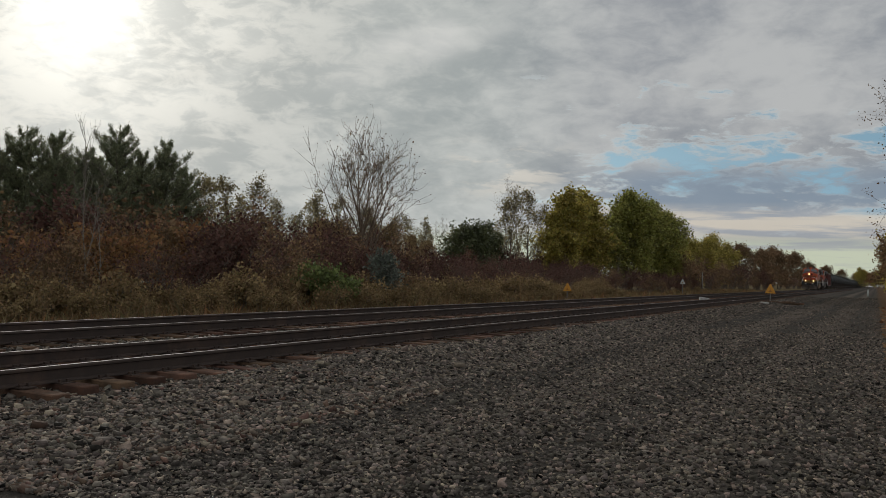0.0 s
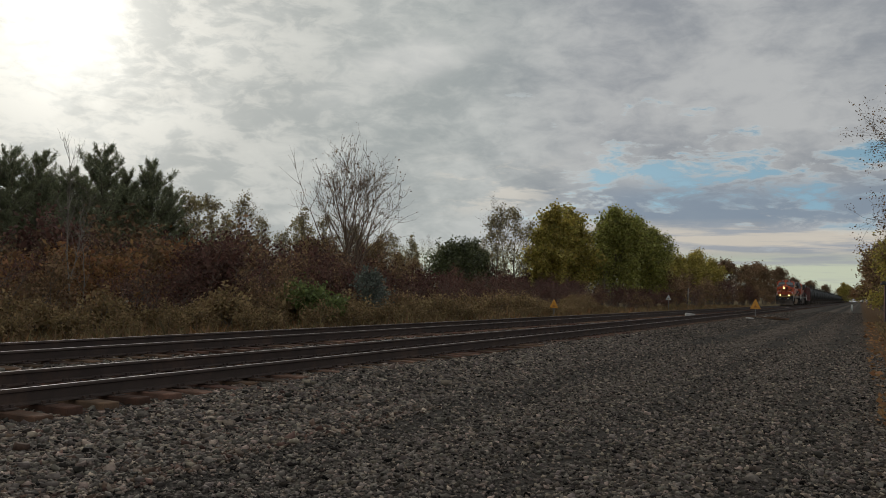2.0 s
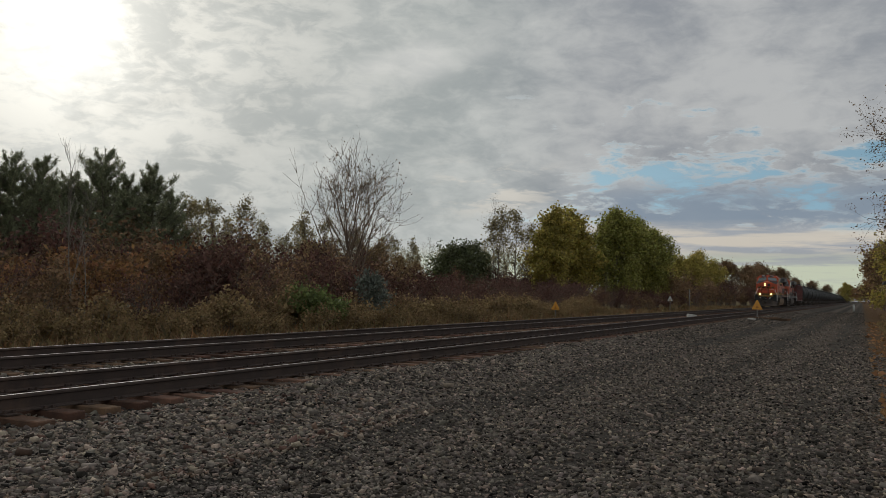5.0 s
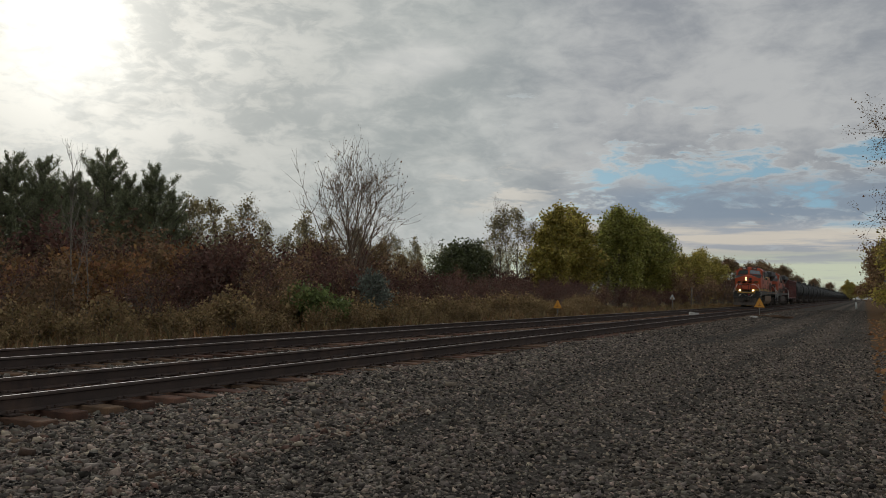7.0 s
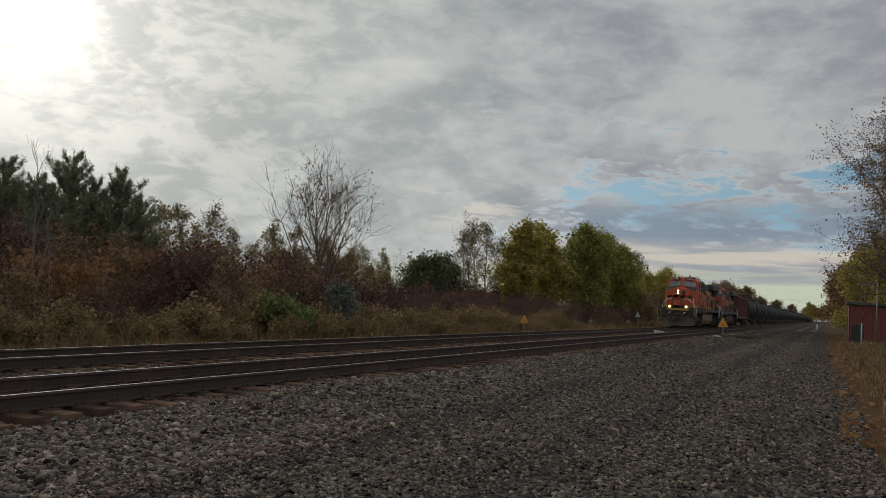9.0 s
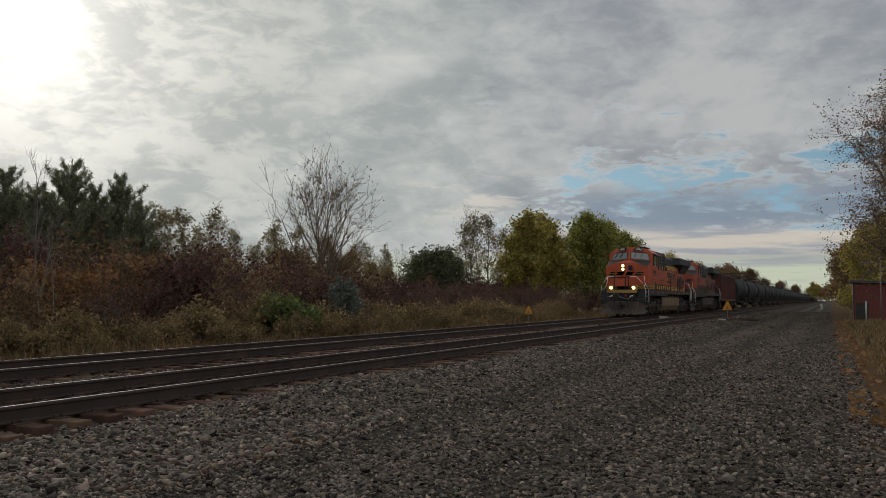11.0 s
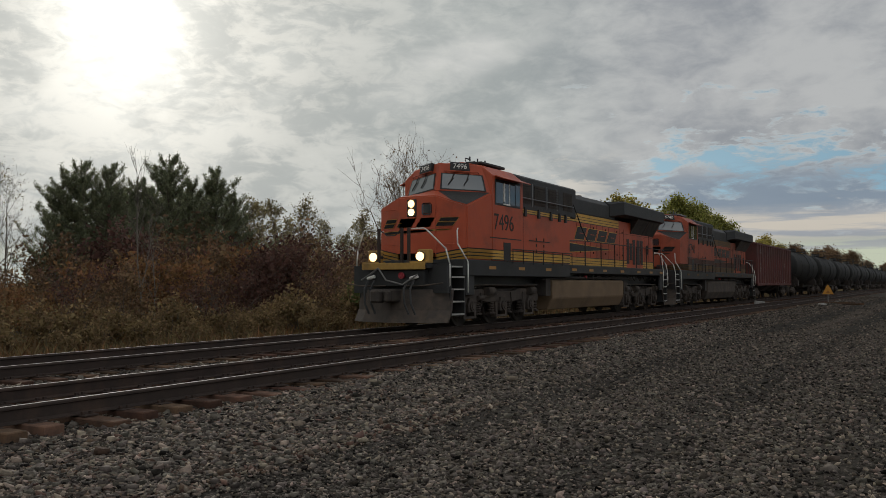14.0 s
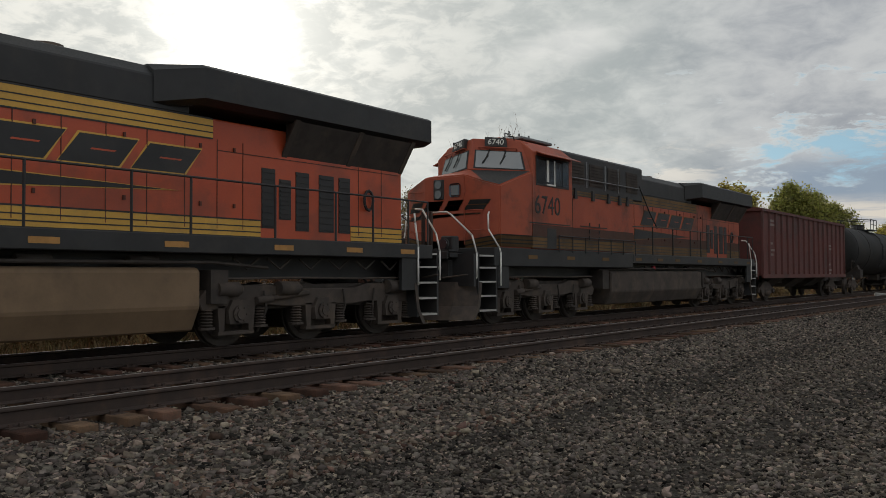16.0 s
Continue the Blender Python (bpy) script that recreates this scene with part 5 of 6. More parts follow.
        for y0, y1, z0, z1 in ((15.72, 16.04, 2.05, 3.12), (16.13, 16.42, 2.22, 2.95), (16.54, 16.88, 2.03, 3.12), (17.14, 17.54, 2.03, 3.12), (17.68, 18.0, 2.03, 3.12)):
            bm = B()
            box(bm, *sorted((xh, xh + s * 0.01)), y0, y1, z0, z1)
            for k in range(9):
                z = z0 + (z1 - z0) * (k + 0.5) / 9
                box(bm, *sorted((xh + s * 0.01, xh + s * 0.022)), y0 + 0.02, y1 - 0.02, z - 0.02, z + 0.01)
            part("hood_vent", bm, BLACK, L, "black louvred vent")
        bm = B()
        for y in (8.35, 9.1, 9.85, 10.6, 11.3, 12.0, 12.7, 13.4, 14.1, 14.75, 15.3, 18.25, 18.95):
            box(bm, *sorted((xh, xh + s * 0.008)), y - 0.007, y + 0.007, 2.0, 3.5)
        box(bm, *sorted((xh, xh + s * 0.008)), 14.75, 19.5, 3.31, 3.325)
        for y in (8.7, 10.2, 11.6, 13.0, 14.4, 15.1):
            box(bm, *sorted((xh, xh + s * 0.03)), y - 0.02, y + 0.02, 2.36, 2.43)
            box(bm, *sorted((xh, xh + s * 0.03)), y - 0.02, y + 0.02, 3.32, 3.39)
        part("hood_door_seams", bm, SEAM, L)
        bm = B()
        for k in range(12):
            a0, a1 = k * 0.524, (k + 1) * 0.524
            rod(bm, (xh + s * 0.06, 18.5 + 0.13 * math.cos(a0), 2.72 + 0.2 * math.sin(a0)), (xh + s * 0.06, 18.5 + 0.13 * math.cos(a1), 2.72 + 0.2 * math.sin(a1)), 0.03, 5)
        part("coiled_hose", bm, BLACK, L)
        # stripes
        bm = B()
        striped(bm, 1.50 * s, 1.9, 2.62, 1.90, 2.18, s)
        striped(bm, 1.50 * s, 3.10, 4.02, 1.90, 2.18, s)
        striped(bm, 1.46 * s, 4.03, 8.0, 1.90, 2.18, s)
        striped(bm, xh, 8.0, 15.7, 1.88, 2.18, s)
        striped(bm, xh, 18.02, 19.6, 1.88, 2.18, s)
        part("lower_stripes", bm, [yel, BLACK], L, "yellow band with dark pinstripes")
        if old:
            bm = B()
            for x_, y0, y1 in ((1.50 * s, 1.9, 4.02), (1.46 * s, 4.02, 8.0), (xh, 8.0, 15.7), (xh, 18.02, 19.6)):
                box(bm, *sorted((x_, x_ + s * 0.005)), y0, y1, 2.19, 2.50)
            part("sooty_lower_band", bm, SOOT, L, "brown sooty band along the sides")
        bm = B()
        striped(bm, xh, 8.0, 14.66, 3.50, 3.83, s)
        striped(bm, 1.46 * s, 4.03, 8.0, 3.40, 3.54, s, (0.5,))
        part("upper_stripes", bm, [yel, BLACK], L, "yellow band with dark pinstripes")
        emblem(L, s, xh, 9.6, 2.86, 4.7, 0.46, old)
        # walkway handrails
        bm = B()
        xr = 1.44 * s
        for y in (9.55, 11.25, 12.85, 13.9, 15.65, 17.15, 18.2, 19.3):
            rod(bm, (xr, y, 1.85), (xr, y, 2.76), 0.022, 6)
        pipe(bm, [(xr, 8.0, 2.70), (xr, 9.55, 2.76), (xr, 19.3, 2.76), (xr, 19.95, 2.76), (xr, 19.95, 1.85)], 0.02, 6)
        pipe(bm, [(xr, 9.55, 2.30), (xr, 9.6, 2.30)], 0.014, 5)
        part("walkway_handrail", bm, BLACK, L, "black walkway handrail")
        bm = B()
        xr = 1.535 * s
        pipe(bm, [(xr, 3.2, 2.24), (xr, 8.0, 2.24)], 0.016, 5)
        for y in (3.2, 3.95, 4.7, 5.5, 6.3, 7.15, 8.0):
            rod(bm, (xr, y, 1.80), (xr, y, 2.25), 0.015, 5)
        part("side_sill_rail", bm, BLACK, L, "low black rail along the sill")
        bm = B()
        pipe(bm, [(1.05 * s, 9.4, 4.1), (1.1 * s, 10.2, 3.2), (1.2 * s, 10.5, 2.76)], 0.02, 5)
        part("hood_pipe", bm, BLACK, L)
    # fuel tank
    bm = B()
    loft(bm, [[(-1.36, y, 0.70), (-1.36, y, 1.28), (-1.28, y, 1.34), (1.28, y, 1.34), (1.36, y, 1.28), (1.36, y, 0.70), (1.16, y, 0.32), (-1.16, y, 0.32)] for y in (6.65, 14.15)])
    bmesh.ops.bevel(bm, geom=bm.edges[:], offset=0.03, segments=1, affect="EDGES")
    part("fuel_tank", bm, GRIME if old else TANKDUST, L, "dusty tan fuel tank" if not old else "sooty fuel tank")
    for s in (-1, 1):
        bm = B()
        rod(bm, (1.25 * s, 9.4, 1.36), (1.25 * s, 9.4, 1.50), 0.06, 10)
        part("fuel_filler", bm, UNDER, L)
        for y in (7.4, 8.2, 11.5, 13.2):
            bm = B()
            rod(bm, (1.2 * s, y - 0.25, 1.44), (1.2 * s, y + 0.25, 1.44), 0.08, 8)
            part("air_reservoir", bm, UNDER, L)
        bm = B()
        pipe(bm, [(1.3 * s, 5.9, 1.35), (1.33 * s, 8.5, 1.40), (1.33 * s, 14.4, 1.42), (1.3 * s, 15.6, 1.34)], 0.03, 6)
        part("air_piping", bm, UNDER, L)
        for k in range(7):
            y = 14.9 + 0.75 * k
            bm = B()
            pipe(bm, [(1.25 * s, y, 1.5), (1.28 * s, y + 0.25, 1.32), (1.25 * s, y + 0.55, 1.5)], 0.02, 5)
            part("air_hose_loop", bm, UNDER, L)
        for x0, x1, y0, y1, z0, z1 in ((0.95, 1.35, 6.1, 6.5, 0.8, 1.35), (0.9, 1.3, 14.4, 14.75, 0.75, 1.3)):
            bm = B()
            box(bm, *sorted((x0 * s, x1 * s)), y0, y1, z0, z1)
            part("equipment_box", bm, UNDER, L)
    bm = B()
    for s in (-1, 1):
        rod(bm, (1.30 * s, 9.9, 1.38), (1.30 * s, 9.9, 1.50), 0.07, 10)
    part("fuel_cap", bm, rough_mat("red_cap_paint", (0.35, 0.02, 0.03), None, 0.5), L, "red fuel cap")
    loco_truck(L, 3.10, 1)
    loco_truck(L, 17.02, -1)
    # front end
    bm = B()
    box(bm, -1.5, 1.5, -0.72, -0.62, 0.95, 1.70)
    box(bm, -1.05, 1.05, -1.02, 0.2, 1.62, 1.72)
    part("end_plate", bm, BLACK, L)
    bm = B()
    box(bm, -1.0, 1.0, -1.06, -1.0, 1.58, 1.76, 0.01)
    box(bm, -1.02, -0.50, -1.0, -0.66, 1.76, 1.80)
    box(bm, 0.5, 1.02, -1.0, -0.66, 1.76, 1.80)
    for s in (-1, 1):
        box(bm, *sorted((0.62 * s, 0.98 * s)), -0.82, -0.55, 1.76, 2.12, 0.03)
    part("front_platform", bm, rough_mat("dull_yellow_platform", (0.40, 0.22, 0.04), None, 0.6, dirt=(0.10, 0.06, 0.03)) if not old else BLACK, L, "yellow-edged front platform")
    for x in (-0.52, 0.22, 0.44):
        bm = B()
        box(bm, x - 0.035, x + 0.035, -0.98, -0.90, 1.74, 2.70, 0.008)
        part("gate_post", bm, RUST, L, "dark brown gate post")
    bm = B()
    pipe(bm, [(-0.52, -0.94, 2.68), (-0.25, -0.94, 2.50), (0.0, -0.94, 2.50), (0.22, -0.94, 2.68)], 0.015, 5)
    part("gate_chain", bm, BLACK, L)
    for x in (-0.75, 0.75):
        bm = B()
        rod(bm, (x, -0.90, 1.93), (x, -0.84, 1.93), 0.118, 16)
        part("ditch_light", bm, GLASS if old else LAMP, L, "unlit ditch light" if old else "glowing ditch light")
        bm = B()
        rod(bm, (x, -0.87, 1.93), (x, -0.60, 1.93), 0.14, 14)
        part("ditch_light_housing", bm, BLACK, L)
    for y0, yd in ((-1.05, -1), (20.15, 1)):
        # plow
        bm = B()
        f = yd
        sect = [(-1.48, 0.62, 0.0), (-1.0, 0.30, 0.16), (0.0, 0.0, 0.24), (1.0, 0.30, 0.16), (1.48, 0.62, 0.0)]
        rings = []
        for x, back, b in sect:
            yy = y0 - f * back
            rings.append([(x, yy + f * 0.30, 0.18), (x, yy + f * 0.10, 0.50), (x, yy, 1.05), (x, yy - f * 0.08, 1.05), (x, yy - f * 0.0, 0.50), (x, yy + f * 0.2, 0.18)])
        loft(bm, rings)
        part("plow", bm, GRIME, L, "dusty steel snow plow")
        bm = B()
        box(bm, -0.24, 0.24, min(y0 - f * 0.3, y0 + f * 0.45), max(y0 - f * 0.3, y0 + f * 0.45), 0.72, 1.06, 0.04)
        box(bm, -0.22, 0.05, min(y0 + f * 0.4, y0 + f * 0.8), max(y0 + f * 0.4, y0 + f * 0.8), 0.70, 1.06, 0.06)
        box(bm, 0.08, 0.24, min(y0 + f * 0.4, y0 + f * 0.62), max(y0 + f * 0.4, y0 + f * 0.62), 0.72, 1.04, 0.05)
        part("coupler", bm, UNDER, L)
        for x in (-0.75, -0.55, 0.5, 0.7):
            bm = B()
            pipe(bm, [(x, y0 + f * 0.05, 1.30), (x + 0.02, y0 + f * 0.28, 1.05), (x + 0.10, y0 + f * 0.36, 0.68), (x + 0.22, y0 + f * 0.34, 0.40)], 0.028, 6)
            part("air_hose", bm, BLACK, L)
        bm = B()
        pipe(bm, [(-0.95, y0 + f * 0.1, 1.30), (-0.55, y0 + f * 0.2, 1.48), (-0.30, y0 + f * 0.25, 1.62), (-0.05, y0 + f * 0.25, 1.30), (0.45, y0 + f * 0.22, 1.18), (0.85, y0 + f * 0.1, 1.45)], 0.022, 6)
        part("mu_cable", bm, rough_mat("grey_cable", (0.16, 0.15, 0.14), None, 0.6), L)
        for s in (-1, 1):
            bm = B()
            pipe(bm, [(s * 0.3, y0 - f * 0.1, 1.15), (s * 1.0, y0 + f * 0.12, 1.15), (s * 1.55, y0, 1.22)], 0.02, 6)
            part("uncoupling_lever", bm, GRIME, L)
        for s in (-1, 1):
            ya, yb = (-0.50, 0.32) if f < 0 else (19.55, 20.3)
            for z in (0.38, 0.72, 1.05, 1.38, 1.66):
                bm = B()
                box(bm, *sorted((0.95 * s, 1.47 * s)), ya + 0.06, yb - 0.06, z - 0.02, z + 0.02)
                part("step", bm, STEP, L)
            bm = B()
            box(bm, *sorted((0.9 * s, 1.46 * s)), ya, ya + 0.06, 0.34, 1.75)
            box(bm, *sorted((0.9 * s, 1.46 * s)), yb - 0.06, yb, 0.34, 1.75)
            box(bm, *sorted((0.88 * s, 0.94 * s)), ya, yb, 0.34, 1.75)
            box(bm, *sorted((1.40 * s, 1.47 * s)), (yb if f < 0 else ya - 0.5), (yb + 0.5 if f < 0 else ya), 0.9, 1.6)
            part("step_well", bm, BLACK, L)
            bm = B()
            if f < 0:
                pipe(bm, [(0.55 * s, -1.0, 2.66), (0.95 * s, -1.0, 2.66), (1.03 * s, -0.95, 2.60), (1.42 * s, -0.66, 2.12), (1.50 * s, -0.60, 1.72), (1.50 * s, -0.60, 1.15), (1.35 * s, -0.66, 1.08)], 0.021, 8)
                part("grab_rail", bm, WHITE, L, "white bent grab rail")
                bm = B()
                pipe(bm, [(1.22 * s, 0.34, 2.72), (1.26 * s, 0.24, 2.66), (1.28 * s, 0.22, 2.30), (1.50 * s, 0.36, 1.85), (1.52 * s, 0.38, 1.75), (1.52 * s, 0.38, 0.95)], 0.021, 8)
            else:
                pipe(bm, [(0.9 * s, 20.2, 2.66), (1.10 * s, 20.2, 2.64), (1.44 * s, 20.25, 2.10), (1.50 * s, 20.3, 1.72), (1.50 * s, 20.3, 1.10)], 0.021, 8)
                part("grab_rail", bm, WHITE, L, "white bent grab rail")
                bm = B()
                pipe(bm, [(1.44 * s, 19.5, 2.5), (1.46 * s, 19.5, 2.3), (1.50 * s, 19.55, 1.8), (1.50 * s, 19.55, 1.0)], 0.021, 8)
            part("grab_rail", bm, WHITE, L, "white bent grab rail")
    bm = B()
    rod(bm, (0.28, -1.08, 1.42), (0.28, -1.02, 1.42), 0.09, 12)
    part("marker_light", bm, rough_mat("red_lens", (0.25, 0.01, 0.02), None, 0.3), L, "red marker lens")
    bm = B()
    for x in (-0.75, 0.62):
        rod(bm, (x - 0.1, -1.0, 1.34), (x + 0.12, -0.98, 1.40), 0.05, 8)
    part("hose_ends", bm, WHITE, L)
    return L


LEAD = locomotive("7496", False, "bright orange diesel locomotive with black roof and yellow stripes, headlights on")
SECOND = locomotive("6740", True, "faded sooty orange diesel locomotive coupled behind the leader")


def car_truck(parent, yc, roll=True):
    """A two-axle freight truck."""
    tr = new("truck")
    tr.parent = parent
    tr.location = (0, yc, 0)
    for s in (-1, 1):
        bm = B()
        prism(bm, [(-1.15, 0.60), (-0.9, 0.62), (-0.45, 0.86), (0.45, 0.86), (0.9, 0.62), (1.15, 0.60), (1.15, 0.40), (0.75, 0.38), (0.42, 0.22), (-0.42, 0.22), (-0.75, 0.38), (-1.15, 0.40)],
              "x", *sorted((0.94 * s, 1.10 * s)))
        for a in (-0.89, 0.89):
            rod(bm, (1.08 * s, a, 0.47), (1.18 * s, a, 0.47), 0.10, 10)
        for a in (-0.2, 0.0, 0.2):
            rod(bm, (1.12 * s, a, 0.26), (1.12 * s, a, 0.52), 0.075, 8)
        part("side_frame", bm, GRIME, tr)
    bm = B()
    box(bm, -1.0, 1.0, -0.2, 0.2, 0.5, 0.85)
    part("bolster", bm, UNDER, tr)
    return tr, [wheelset(tr, 0.75, 0.457, a) for a in (-0.89, 0.89)]


RED_CAR = rough_mat("boxcar_red_paint", (0.115, 0.030, 0.024), (0.085, 0.024, 0.020), 0.7, 0, 1.2, 25, 0.06, dirt=(0.045, 0.025, 0.02), dirt_amount=0.7)
TANK_BLACK = rough_mat("dusty_black_tank_paint", (0.026, 0.025, 0.024), (0.014, 0.014, 0.014), 0.72, 0, 0.7, 20, 0.04, dirt=(0.036, 0.031, 0.026), dirt_amount=0.6, spec=0.18)


def hopper_car():
    """A high-sided ribbed buffer car."""
    C = tagged(new("covered_hopper_car"), "dark red ribbed steel freight car behind the locomotives", "freight car")
    bm = B()
    prism(bm, [(-1.42, 1.15), (1.42, 1.15), (1.42, 4.0), (-1.42, 4.0)], "y", 0.6, 16.4, 0, 0.02)
    part("body", bm, RED_CAR, C)
    bm = B()
    prism(bm, [(-1.50, 3.98), (1.50, 3.98), (1.50, 4.10), (0.9, 4.18), (-0.9, 4.18), (-1.50, 4.10)], "y", 0.5, 16.5)
    part("roof", bm, RED_CAR, C)
    for s in (-1, 1):
        bm = B()
        box(bm, *sorted((1.42 * s, 1.50 * s)), 0.55, 16.45, 1.05, 1.22)
        part("side_sill", bm, RED_CAR, C)
        rib = None
        for k in range(17):
            y = 0.66 + k * 0.98
            if rib is None:
                bm = B()
                prism(bm, [(1.42, -0.07), (1.50, -0.035), (1.50, 0.035), (1.42, 0.07)], "z", 1.2, 3.98)
                rib = part("side_rib", bm, RED_CAR, C)
                rib.matrix_basis = pose(0, y, 0, 0, 0, 0 if s > 0 else 180)
            else:
                shared("side_rib", rib, C, pose(0, y, 0, 0, 0, 0 if s > 0 else 180))
    bm = B()
    for s in (-1, 1):
        for z, w in ((3.62, 0.7), (3.44, 0.9), (2.6, 0.5), (2.3, 0.8), (2.1, 0.6)):
            box(bm, *sorted((1.42 * s, 1.428 * s)), 1.75, 1.75 + w, z - 0.05, z + 0.05)
            box(bm, *sorted((1.42 * s, 1.428 * s)), 12.6, 12.6 + w, z - 0.9, z - 0.8)
    for z in (3.75, 3.58):
        box(bm, -0.9, -0.1, 0.59, 0.602, z - 0.05, z + 0.05)
    part("faded_markings", bm, rough_mat("faded_white_marks", (0.25, 0.20, 0.18), None, 0.8), C, "faded pale stencil marks as bars")
    for y in (0.45, 16.55):
        bm = B()
        for x in (-1.3, -0.8):
            rod(bm, (x, y, 1.0), (x, y, 4.0), 0.02, 6)
        for k in range(8):
            rod(bm, (-1.3, y, 1.2 + 0.36 * k), (-0.8, y, 1.2 + 0.36 * k), 0.015, 5)
        for x in (0.9, 1.3):
            rod(bm, (x, y, 1.0), (x, y, 2.4), 0.02, 6)
        part("end_ladder", bm, RED_CAR, C)
    bm = B()
    box(bm, -0.35, 0.35, -0.3, 17.3, 0.78, 1.1)
    for y in (4.5, 8.5, 12.5):
        prism(bm, [(-1.2, 1.15), (1.2, 1.15), (0.4, 0.6), (-0.4, 0.6)], "y", y - 1.0, y + 1.0)
    part("underframe", bm, UNDER, C)
    for y in (2.3, 14.7):
        tr, ws = car_truck(C, y)
        WHEELS.extend((w, 0.457) for w in ws)
    return C


def tank_car():
    C = tagged(new("tank_car"), "black dusty railway tank car with a top platform", "tank car", "tank cars of the train")
    bm = B()
    n = 32
    R, zc = 1.54, 2.72
    rings = []
    for y, f in ((0.85, 0.05), (0.88, 0.45), (1.0, 0.72), (1.2, 0.90), (1.5, 0.99), (1.7, 1.0), (16.9, 1.0), (17.1, 0.99), (17.4, 0.90), (17.6, 0.72), (17.72, 0.45), (17.75, 0.05)):
        rings.append([(R * f * math.cos(2 * math.pi * i / n), y, zc + R * f * math.sin(2 * math.pi * i / n)) for i in range(n)])
    for f in loft(bm, rings):
        f.smooth = True
    part("tank", bm, TANK_BLACK, C, "dusty black cylindrical tank")
    for y in (1.75, 5.3, 13.3, 16.85):
        bm = B()
        rr = [[((R + e) * math.cos(2 * math.pi * i / n), y + d, zc + (R + e) * math.sin(2 * math.pi * i / n)) for i in range(n)] for d, e in ((-0.06, 0.0), (-0.05, 0.018), (0.05, 0.018), (0.06, 0.0))]
        loft(bm, rr, 0, False)
        part("tank_band", bm, TANK_BLACK, C)
    bm = B()
    rod(bm, (0, 9.3, 4.2), (0, 9.3, 4.55), 0.42, 18)
    rod(bm, (0, 9.3, 4.55), (0, 9.3, 4.62), 0.46, 18)
    rod(bm, (0, 8.5, 4.2), (0, 8.5, 4.5), 0.12, 10)
    part("manway", bm, BLACK, C)
    bm = B()
    box(bm, -1.1, 1.1, 8.2, 10.4, 4.20, 4.25)
    for x in (-1.05, 1.05):
        for y in (8.25, 9.3, 10.35):
            rod(bm, (x, y, 4.22), (x, y, 4.95), 0.022, 6)
        rod(bm, (x, 8.25, 4.95), (x, 10.35, 4.95), 0.022, 6)
        rod(bm, (x, 8.25, 4.6), (x, 10.35, 4.6), 0.018, 6)
    for y in (8.25, 10.35):
        rod(bm, (-1.05, y, 4.95), (1.05, y, 4.95), 0.022, 6)
    part("top_platform", bm, BLACK, C, "railed platform round the manway")
    for s in (-1, 1):
        bm = B()
        for x in (0.0, 0.4):
            pts = [(s * (R + 0.12) * math.cos(a), 9.1 + x, zc + (R + 0.12) * math.sin(a)) for a in (-0.75, -0.3, 0.2, 0.6, 1.0)]
            pipe(bm, pts, 0.02, 5)
        for a in (-0.6, -0.35, -0.1, 0.15, 0.4, 0.65, 0.9):
            rod(bm, (s * (R + 0.12) * math.cos(a), 9.1, zc + (R + 0.12) * math.sin(a)), (s * (R + 0.12) * math.cos(a), 9.5, zc + (R + 0.12) * math.sin(a)), 0.015, 5)
        part("ladder", bm, BLACK, C)
    for y0, y1 in ((-0.35, 4.2), (14.4, 18.95)):
        bm = B()
        box(bm, -0.32, 0.32, y0, y1, 0.78, 1.22)
        yy = 2.9 if y0 < 5 else 15.7
        box(bm, -1.45, 1.45, yy - 0.35, yy + 0.35, 1.0, 1.5)
        prism(bm, [(-1.4, 1.4), (-1.1, 2.1), (-0.6, 1.45), (0.6, 1.45), (1.1, 2.1), (1.4, 1.4), (1.0, 1.1), (-1.0, 1.1)], "y", yy - 0.3, yy + 0.3)
        ya = y0 + 0.3 if y0 < 5 else y1 - 0.3
        box(bm, -1.5, 1.5, ya - 0.1, ya + 0.1, 1.05, 1.2)
        for s in (-1, 1):
            pipe(bm, [(1.48 * s, ya, 0.35), (1.48 * s, ya, 2.0), (1.48 * s, ya + (0.8 if y0 < 5 else -0.8), 2.0)], 0.02, 6)
        part("stub_sill", bm, UNDER, C)
    bm = B()
    rod(bm, (0, 9.3, 0.85), (0, 9.3, 1.3), 0.18, 10)
    part("outlet_valve", bm, UNDER, C)
    for y in (2.3, 16.3):
        car_truck(C, y)
    return C


BUFFER = hopper_car()
TANKER = tank_car()
TANKERS = [TANKER] + [copy_thing(TANKER, Matrix.Identity(4)) for _ in range(43)]

# ---- things beside the line ----
SIGN_ORANGE = rough_mat("orange_sign_paint", (0.62, 0.27, 0.025), None, 0.5, 0, 6, 60, 0.03, spread=0.15, dirt=(0.30, 0.14, 0.03))
SIGN_WHITE = rough_mat("weathered_white_sign", (0.45, 0.46, 0.44), None, 0.6, 0, 6, 60, 0.03, dirt=(0.2, 0.18, 0.15))
POST = rough_mat("galvanised_post", (0.22, 0.21, 0.19), None, 0.6, 0.4, 6, 60, 0.05)
RED_SHED = rough_mat("dull_red_board_paint", (0.16, 0.038, 0.030), (0.11, 0.030, 0.025), 0.8, 0, 2, 30, 0.1, dirt=(0.06, 0.03, 0.025))
SHED_ROOF = rough_mat("dark_roof_felt", (0.060, 0.062, 0.066), None, 0.8, 0, 3, 40, 0.2)
CONCRETE = rough_mat("pale_concrete", (0.42, 0.40, 0.37), None, 0.9, 0, 5, 60, 0.3)


